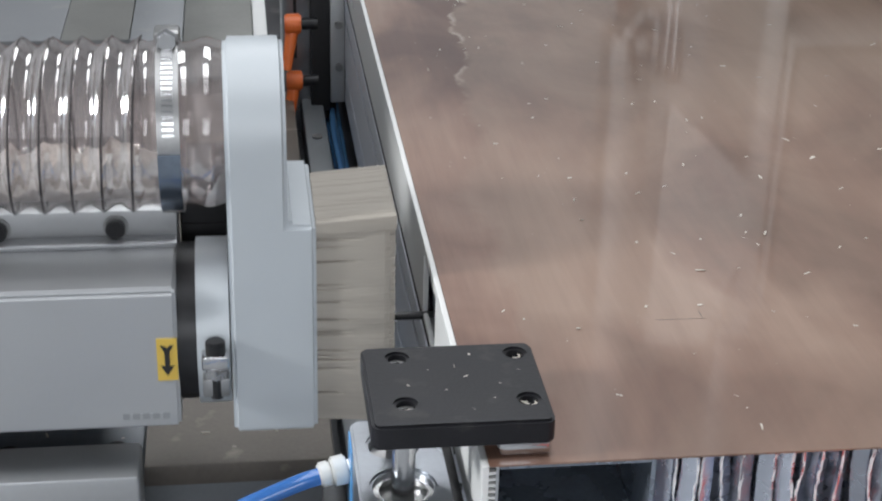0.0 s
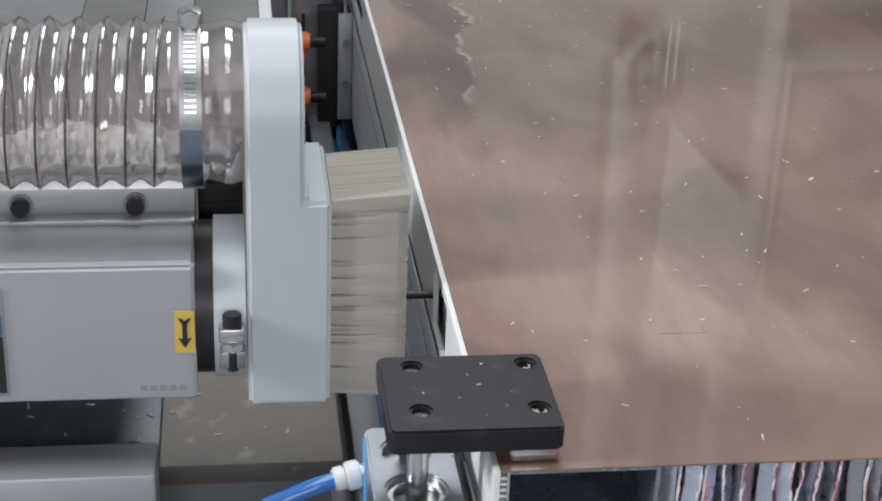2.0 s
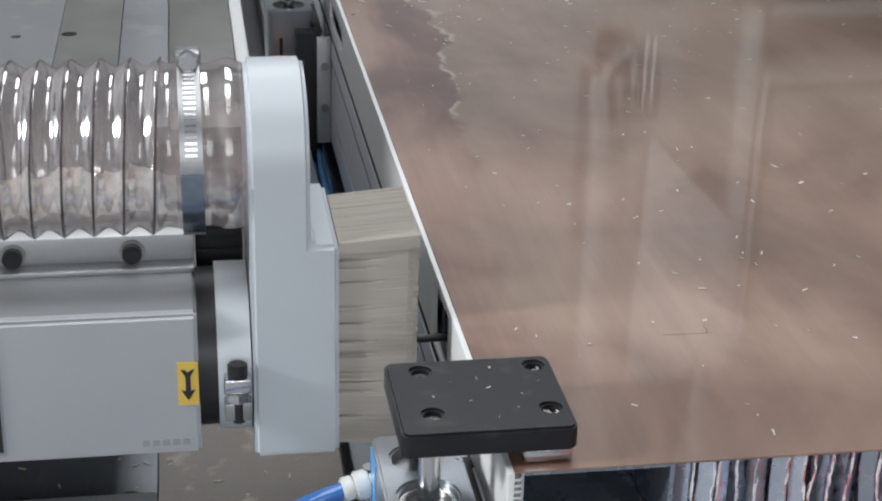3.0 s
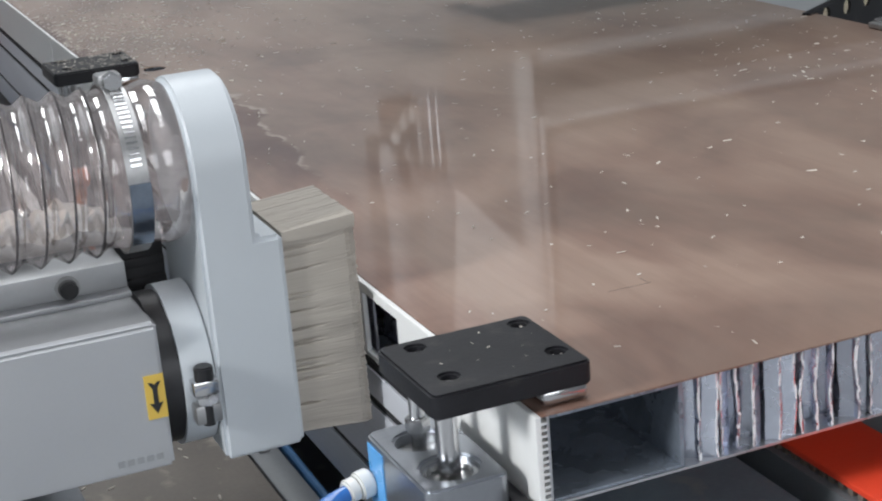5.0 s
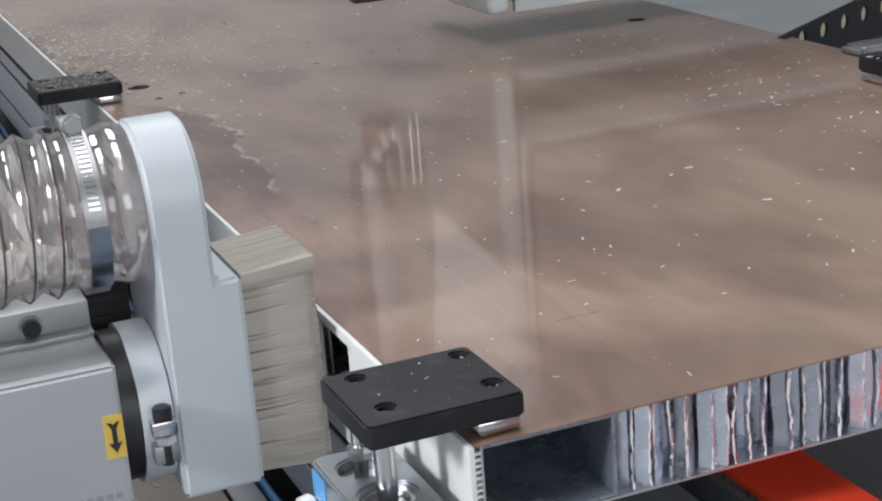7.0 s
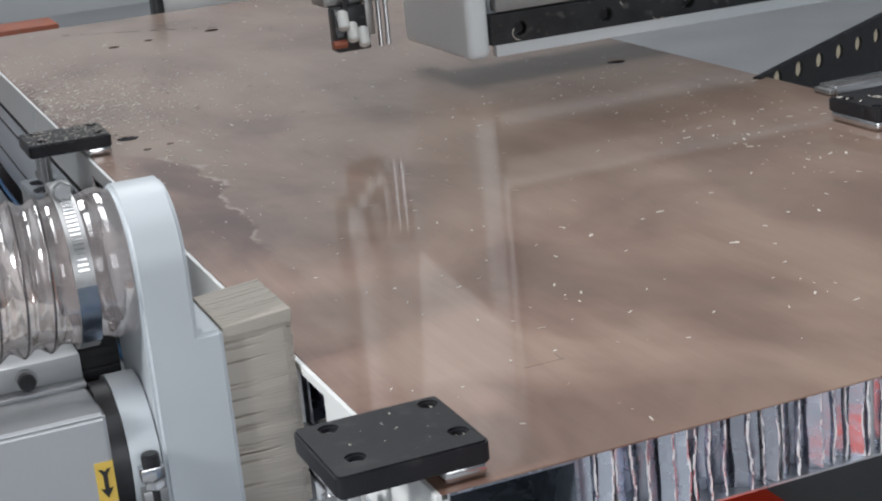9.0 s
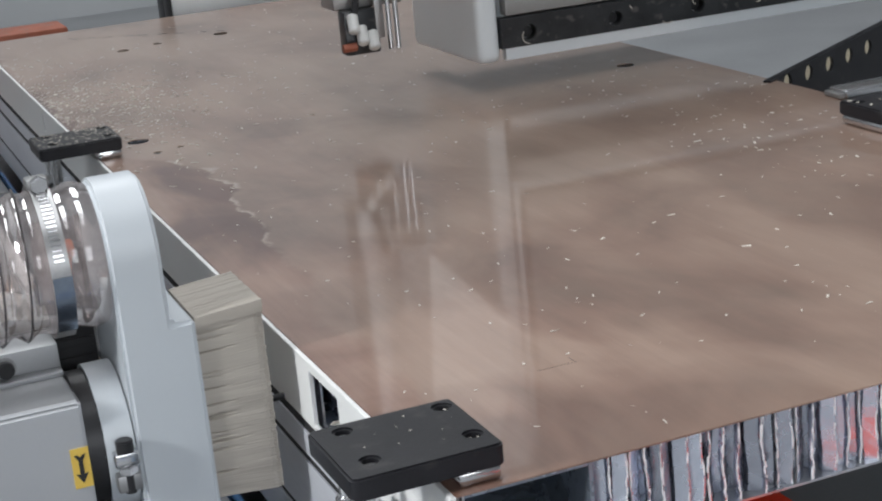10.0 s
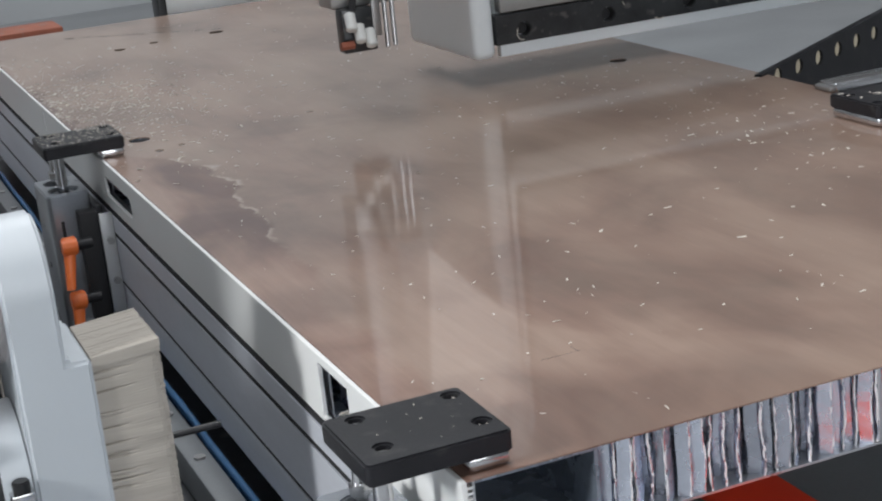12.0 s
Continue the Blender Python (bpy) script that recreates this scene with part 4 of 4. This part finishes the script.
        b2 = box(-0.0028, 0.0028, -0.0004, 0.0004, -0.0005, 0.0005)
        bmesh.ops.transform(b2, matrix=m, verts=b2.verts)
        merge(bm, b2)
    part("slotted_strip", bm, STEEL, band, at=o, smooth=False)["kind"] = "stuff"
    tail = bmesh.new()
    last = None
    for k in range(14):
        a = radians(178 + k * 3.6)
        rr = r0 + 0.0036
        loop = [tail.verts.new((x, hy + q * math.cos(a), hz + q * math.sin(a))) for x, q in ((-0.1420, rr), (-0.1310, rr), (-0.1310, rr + 0.0016), (-0.1420, rr + 0.0016))]
        if last:
            for j in range(4):
                tail.faces.new((last[j], last[(j + 1) % 4], loop[(j + 1) % 4], loop[j]))
        else:
            tail.faces.new(loop)
        last = loop
    tail.faces.new(last[::-1])
    part("band_tail", tail, BLUE_STEEL, band, "blue-black steel band tail", at=o)
    part("worm_housing", box(-0.1430, -0.1300, 0.170, 0.184, 1.1505, 1.1570, 0.0018), DULL_STEEL, band, at=o)
    part("worm_screw", hexagon((-0.1365, 0.163, 1.1545), (-0.1365, 0.170, 1.1545), 0.0050), STEEL, band, at=o)
    return h


HEAD = milling_head()


# ---- cross slide that carries the head ----
CB = Vector((-0.15, 0.30, 0.815))


def carriage():
    c = thing("cross_slide", CB, "dusty steel cross slide carrying the milling head", "machine slide")
    o = CB
    part("slide_table", box(-0.52, -0.048, 0.186, 0.80, 0.846, 0.860, 0.0015), TABLE, c, "dusty brown-grey steel table", at=o)
    part("slide_base", box(-0.50, -0.055, 0.20, 0.80, 0.8155, 0.846), MACHINE, c, at=o)
    part("riser", box(-0.52, -0.157, 0.176, 0.40, 0.8602, 0.872, 0.001), RISER, c, "dark riser plate", at=o)
    part("front_block", box(-0.52, -0.157, 0.140, 0.1755, 0.83, 0.884, 0.002), LIGHT_PLATE, c, "light grey block", at=o)
    for x in (-0.172, -0.232):
        part("plate_bolt", rod((x, 0.188, 0.872), (x, 0.188, 0.8735), 0.0055, 18), MOTOR_DARK, c, at=o)
    back = sheet([(-0.60, 0.84), (-0.265, 0.84), (-0.265, 1.6), (-0.60, 1.6)], [circle(-0.309, 1.094, 0.0055), circle(-0.37, 1.094, 0.0055)], -0.02, Matrix.Translation((0, 0, 0.88)))
    part("back_plate", back, MID_PLATE, c, "grey plate with bolt holes", at=o, smooth=False)
    bar = sheet([(-0.2645, 0.82), (-0.2005, 0.82), (-0.2005, 1.6), (-0.2645, 1.6)], [circle(-0.254, 1.102, 0.0085)], -0.02, Matrix.Translation((0, 0, 0.8795)))
    part("dark_bar", bar, GREY_PLATE, c, "dark grey bar with a bolt hole", at=o, smooth=False)
    part("under_plate", box(-0.60, -0.08, 0.82, 1.6, 0.8155, 0.859), RUBBER, c, at=o)
    part("flat_bar", box(-0.2000, -0.150, 0.80, 1.6, 0.8595, 0.878, 0.001), MID_PLATE, c, at=o)
    part("flat_bar", box(-0.1495, -0.082, 0.80, 1.6, 0.8595, 0.876, 0.001), GREY_PLATE, c, at=o)
    part("edge_strip", box(-0.0815, -0.068, 0.80, 1.6, 0.8155, 0.880, 0.001), WHITE_BOARD, c, "white strip", at=o)
    part("z_guide", box(-0.40, -0.16, 0.2322, 0.40, 0.93, 1.045, 0.002), DARK_PLATE, c, "dark vertical guide block", at=o)
    return c


SLIDE = carriage()


def slide_chips():
    rnd = random.Random(5)
    bm = bmesh.new()
    for k in range(60):
        x, y = rnd.uniform(-0.24, -0.05), rnd.uniform(0.19, 0.42)
        b = box(-0.0022, 0.0022, -0.0005, 0.0005, 0, 0.0005)
        z = 0.8602 if x > -0.156 else 0.8722
        bmesh.ops.transform(b, matrix=Matrix.Translation((x, y, z)) @ Matrix.Rotation(rnd.uniform(0, 6.28), 4, "Z") @ Matrix.Scale(rnd.uniform(0.4, 1.3), 4), verts=b.verts)
        merge(bm, b)
    part("chips", bm, CHIP, SLIDE, "pale wood chips on the slide", at=CB, smooth=False)["kind"] = "stuff"


slide_chips()


# unseen block, added to keep west window light off the panel behind the head
def machine_column():
    o = Vector((-0.9, 0.9, 0.153))
    c = thing("machine_column", o, "unseen grey column added beside the slide to shade the panel", "machine column")
    part("body", box(-1.20, -0.72, 0.235, 1.9, 0.153, 1.95, 0.01), BEAM, c, at=o)
    for y in (0.25, 0.80, 1.35):
        part("door", box(-0.7198, -0.712, y, y + 0.52, 0.30, 1.85, 0.003), BEAM, c, "flush cabinet door", at=o)
    part("plinth", box(-1.19, -0.715, 0.25, 1.88, 0.1535, 0.25), MACHINE, c, at=o)


machine_column()

# ---- gantry and far things ----
def gantry():
    o = Vector((0.432, 0.85, 1.02))
    g = thing("gantry_beam", o, "pale painted gantry beam with dark linear rail", "gantry")
    part("beam", box(0.428, 1.9, 0.862, 1.00, 1.046, 1.40, 0.004), BEAM, g, at=o)
    part("beam_lip", box(0.428, 1.9, 0.853, 0.862, 1.030, 1.0455, 0.001), BEAM, g, at=o)
    xs = [0.4545 + k * 0.0995 for k in range(14)]
    rail = part("linear_rail", sheet([(0.4215, 1.043), (1.88, 1.043), (1.88, 1.0745), (0.4215, 1.0745)], [circle(x, 1.0565, 0.0078, 20) for x in xs], -0.014, Matrix.Translation((0, 0.8615, 0)) @ FRONT, 0.001), RAIL_DARK, g, "dark steel linear rail with bolt holes", at=o)
    for x in xs:
        part("rail_bolt", rod((x, 0.8612, 1.0565), (x, 0.856, 1.0565), 0.0062, 14), MOTOR_DARK, rail, at=o)
    part("rail_top", box(0.428, 1.88, 0.846, 0.8615, 1.0765, 1.10, 0.002), BEAM_GREY, g, at=o)
    part("end_cover", box(0.396, 0.4210, 0.848, 1.030, 1.030, 1.42, 0.008, 3), BEAM, g, "white rounded end cover", at=o)
    # unseen grey panel, added to darken the beam's reflection in the veneer
    part("reflection_panel", box(0.433, 1.88, 0.842, 0.8618, 1.114, 1.40, 0.004), BEAM_GREY, g, "grey panel added along the beam to tone its reflection", at=o)
    # out-of-view plate; the lean is added so roof light brightens its reflection
    lean = Matrix.Translation((0, 0.753, 1.124)) @ Matrix.Rotation(radians(-25), 4, "X") @ Matrix.Translation((0, 0, -1.124))
    plate = sheet([(0.285, 1.124), (0.384, 1.240), (0.425, 1.50), (0.325, 1.50)], [], 0.004, lean @ FRONT)
    part("guard_plate", plate, WHITE_BOARD, g, "pale pointed guard plate leaning back", at=o, smooth=False)
    part("tool_carrier", box(0.258, 0.300, 0.875, 0.93, 1.13, 1.9, 0.006), LIGHT_PLATE, g, "pale tool carrier", at=o)
    part("carrier_arm", box(0.300, 0.3955, 0.905, 0.925, 1.60, 1.72, 0.004), LIGHT_PLATE, g, at=o)
    part("cover_top", box(0.396, 0.4210, 0.89, 0.93, 1.4205, 1.74, 0.004), LIGHT_PLATE, g, at=o)
    o2 = Vector((0.29, 0.83, 1.05))
    near = Vector((-0.006, 0.045, 0))  # where the unit stands on its carrier
    v = thing("drilling_unit", o2 + near, "metal drilling unit with white fittings and guide rods", "drilling unit")
    part("block", box(0.262, 0.336, 0.832, 0.872, 1.090, 1.142, 0.003), DULL_STEEL, v, at=o2 - Vector((0, 0, 0.012)))
    for x in (0.3125, 0.3205):
        part("guide_rod", rod((x, 0.815, 1.060), (x, 0.815, 1.13), 0.0025, 12), STEEL, v, "bright guide rod", at=o2)
    part("rod_plate", box(0.300, 0.309, 0.818, 0.8215, 1.060, 1.13, 0.001), DULL_STEEL, v, at=o2 - Vector((0, 0, 0.012)))
    for x, z in ((0.2735, 1.0765), (0.282, 1.064), (0.293, 1.058)):
        part("fitting", rod((x, 0.808, z - 0.006), (x + 0.002, 0.818, z + 0.010), 0.0058, 16, bevel=0.0012), WHITE_PLASTIC, v, "white push-in fitting", at=o2 - Vector((0, 0, 0.012)))
    part("tube", tube(spline([(0.277, 0.816, 1.085), (0.281, 0.818, 1.10), (0.287, 0.82, 1.14)]), 0.0035), RUBBER, v, at=o2 - Vector((0, 0, 0.012)))
    part("lower_bracket", box(0.268, 0.304, 0.82, 0.84, 1.046, 1.090, 0.002), RAIL_DARK, v, at=o2 - Vector((0, 0, 0.012)))
    part("bracket_screw", rod((0.262, 0.814, 1.0555), (0.276, 0.814, 1.0555), 0.0042, 8), OLD_RED, v, at=o2 - Vector((0, 0, 0.012)))


gantry()


def holding_bar():
    o = Vector((0.70, 0.55, 1.0))
    h = thing("steel_bar", o, "bright steel flat bar lying across the panel edge", "bar")
    part("bar", box(0.636, 0.86, 0.566, 0.591, 1.0006, 1.0085, 0.0015), STEEL, h, at=o)
    part("end_lip", box(0.630, 0.6358, 0.566, 0.591, 1.0006, 1.0055, 0.001), DULL_STEEL, h, at=o)


holding_bar()


def shavings():
    rnd = random.Random(9)
    for x in (0.452, 0.575, 0.615, 0.655, 0.700, 0.725, 0.745, 0.80):
        r, turn, z = rnd.uniform(0.004, 0.011), rnd.uniform(0, 6.28), 1.060 + rnd.uniform(-0.010, 0.010)
        span = rnd.uniform(0.8, 2.6)
        pts = [(x + r * math.cos(turn + span * k / 14), 0.8465 - 0.0001 * k, z + r * math.sin(turn + span * k / 14)) for k in range(15)]
        tagged(part("wood_shaving", tube(pts, 0.0005, 5), CHIP), "thin pale curled shaving stuck to the rail", "shaving", "shavings on the gantry rail")


shavings()


def far_things():
    o = Vector((0.629, 0.677, 0.9))
    b = thing("perforated_bar", o, "black steel bar with a row of pale holes", "bar")
    xs = [0.035 + k * 0.0455 for k in range(12)]
    outline = [(0, 0.90), (0.6, 0.90), (0.6, 1.028), (0, 1.002)]
    m = Matrix.Translation((o.x, o.y, 0)) @ Matrix.Rotation(radians(28), 4, "Z")
    bar = part("bar", sheet(outline, [circle(x, 0.994, 0.0082, 16) for x in xs], 0.008, m @ FRONT), BLACK, b, at=o, smooth=False)
    for x in xs:
        plug = rod((x, 0.003, 0.994), (x, 0.0085, 0.994), 0.0080, 16)
        bmesh.ops.transform(plug, matrix=m, verts=plug.verts)
        part("hole_plug", plug, PALE_DOT, bar, "pale plug", at=o)
    part("bar_foot", box(0.70, 0.74, 0.70, 0.74, 0.86, 0.905), MACHINE, b, at=o)
    o = (0.0, 1.95, 0.95)
    r = thing("red_beam", o, "worn red-brown painted beam behind the panel", "beam")
    part("beam", box(-1.2, 0.16, 1.93, 2.02, 0.86, 0.985, 0.004), OLD_RED, r, at=o)
    part("leg", box(-1.1, -1.0, 1.94, 2.01, 0.153, 0.86, 0.004), OLD_RED, r, at=o)
    part("leg", box(0.05, 0.14, 1.94, 2.01, 0.153, 0.86, 0.004), OLD_RED, r, at=o)
    o = (0.33, 1.95, 0.8)
    q = thing("side_frame", o, "dark post with pale strip behind the panel", "frame")
    part("post", box(0.300, 0.314, 1.86, 1.90, 0.153, 1.06, 0.001), MOTOR_DARK, q, at=o)
    part("strip", box(0.316, 0.56, 1.87, 1.90, 0.985, 1.012, 0.001), WHITE_BOARD, q, "white strip", at=o)
    part("red_rail", box(0.42, 0.95, 1.92, 1.97, 0.99, 1.03, 0.002), OLD_RED, q, "worn red rail", at=o)


far_things()


# ---- chips ----
def chips():
    rnd = random.Random(21)
    bm = bmesh.new()

    def chip(x, y, z, s):
        ln, w, t = s * rnd.uniform(0.5, 1.9) ** 1.2, s * rnd.uniform(0.18, 0.5), s * 0.10
        b = box(-ln, ln, -w, w, 0, 2 * t)
        b.verts.ensure_lookup_table()
        for v in b.verts:
            if v.co.x > 0:
                v.co.z += s * rnd.uniform(0.0, 0.45)
                v.co.y += s * rnd.uniform(-0.4, 0.4)
        bmesh.ops.transform(b, matrix=Matrix.Translation((x, y, z)) @ Matrix.Rotation(rnd.uniform(0, 6.28), 4, "Z"), verts=b.verts)
        merge(bm, b)

    for k in range(560):
        chip(rnd.uniform(0.02, PW - 0.02), rnd.uniform(0.02, PL - 0.05), ZT + 0.0001, 0.0010 * rnd.uniform(0.35, 1.6))
    for k in range(1150):
        x, y = abs(rnd.gauss(0.0, 0.09)) + 0.004, rnd.gauss(1.13, 0.15)
        if 0.004 < x < PW and y < PL - 0.02 and not (x < 0.034 and 0.84 < y < 0.93):
            chip(x, y, ZT + 0.0001, 0.0012 * rnd.uniform(0.4, 1.7))
    for k in range(190):
        x, y = rnd.uniform(0.45, 0.63), rnd.uniform(0.1, 0.85)
        chip(x, y, ZT + 0.0001, 0.0011 * rnd.uniform(0.4, 1.8))
    for k in range(170):
        chip(rnd.uniform(-0.051, 0.022), rnd.uniform(0.853, 0.914), 1.0201, 0.0010 * rnd.uniform(0.4, 1.4))
    for x, y in ((-0.006, 0.050), (-0.002, 0.041), (-0.012, 0.030), (0.012, 0.034), (-0.018, 0.048), (0.002, 0.060), (-0.028, 0.035), (0.022, 0.045), (-0.002, 0.014), (0.008, 0.022)):
        chip(x, y, 1.0201, 0.0007 * rnd.uniform(0.4, 1.3))
    for x, y in ((0.0243, 0.0610), (0.0215, 0.0215), (0.0240, 0.0200), (-0.0295, 0.0200)):
        for k in range(5):
            chip(x + rnd.uniform(-0.002, 0.002), y + rnd.uniform(-0.002, 0.002), 1.0168, 0.0008)
    for k in range(90):
        chip(rnd.uniform(0.010, 0.0172), rnd.uniform(0.168, 0.216), 0.9579, 0.0012 * rnd.uniform(0.5, 1.5))
    for k in range(14):
        chip(rnd.uniform(0.580, 0.645), rnd.uniform(0.425, 0.485), 1.0201, 0.0018)
    tagged(part("wood_chips", bm, CHIP, smooth=False), "pale wood chips scattered over panel and clamp plates", "chips", kind="stuff")


chips()


def motions():
    rows = [(0, 0.0051, 0.0399, -0.0334), (0.3, 0.0049, 0.044, -0.012), (0.5, 0.0047, 0.0458, -0.0047), (0.75, 0.005, 0.026, -0.007), (1, 0.0054, 0.0056, -0.0106), (1.25, 0.0053, 0.0095, -0.03), (1.5, 0.0053, 0.0143, -0.0308), (1.75, 0.0052, 0.03, -0.024), (2, 0.0051, 0.0454, -0.0155), (2.25, 0.0048, 0.025, -0.009), (2.5, 0.0046, 0.0046, -0.0048), (2.7, 0.0046, 0.0046, -0.023), (3.2, 0.008, 0.025, -0.019), (3.7, 0.012, 0.045, -0.033), (4.3, 0.0168, 0.0645, -0.043), (4.5, 0.0168, 0.064, -0.0405), (5, 0.0167, 0.061, -0.0234), (5.5, 0.0172, 0.0467, -0.0369), (6, 0.0165, 0.066, -0.0264), (6.5, 0.0162, 0.0512, -0.0342), (7, 0.0145, 0.0448, -0.0261), (7.2, 0.0145, 0.046, -0.0345), (7.8, 0.012, 0.056, -0.03), (8.3, 0.009, 0.064, -0.033), (8.8, 0.0065, 0.0687, -0.0315), (9, 0.0221, 0.0687, -0.0342), (9.5, 0.0089, 0.104, -0.0333), (10, 0.0073, 0.104, -0.0336), (10.5, 0.0225, 0.106, -0.0494), (11, 0.0075, 0.106, -0.0492), (11.5, 0.0073, 0.1032, -0.0482), (11.7, 0.0073, 0.1025, -0.0475), (11.8, -0.019, 0.102, -0.0465), (11.9, -0.067, 0.1012, -0.0452), (12, -0.0647, 0.1008, -0.0448)]
    walk(HEAD, [(t, Matrix.Translation(W(HB + Vector((dx, dy, dz))))) for t, dx, dy, dz in rows])
    walk(SLIDE, [(t, Matrix.Translation(W(CB + Vector((0 if t < 11.75 else dx - 0.0073, dy, 0))))) for t, dx, dy, dz in rows])


motions()
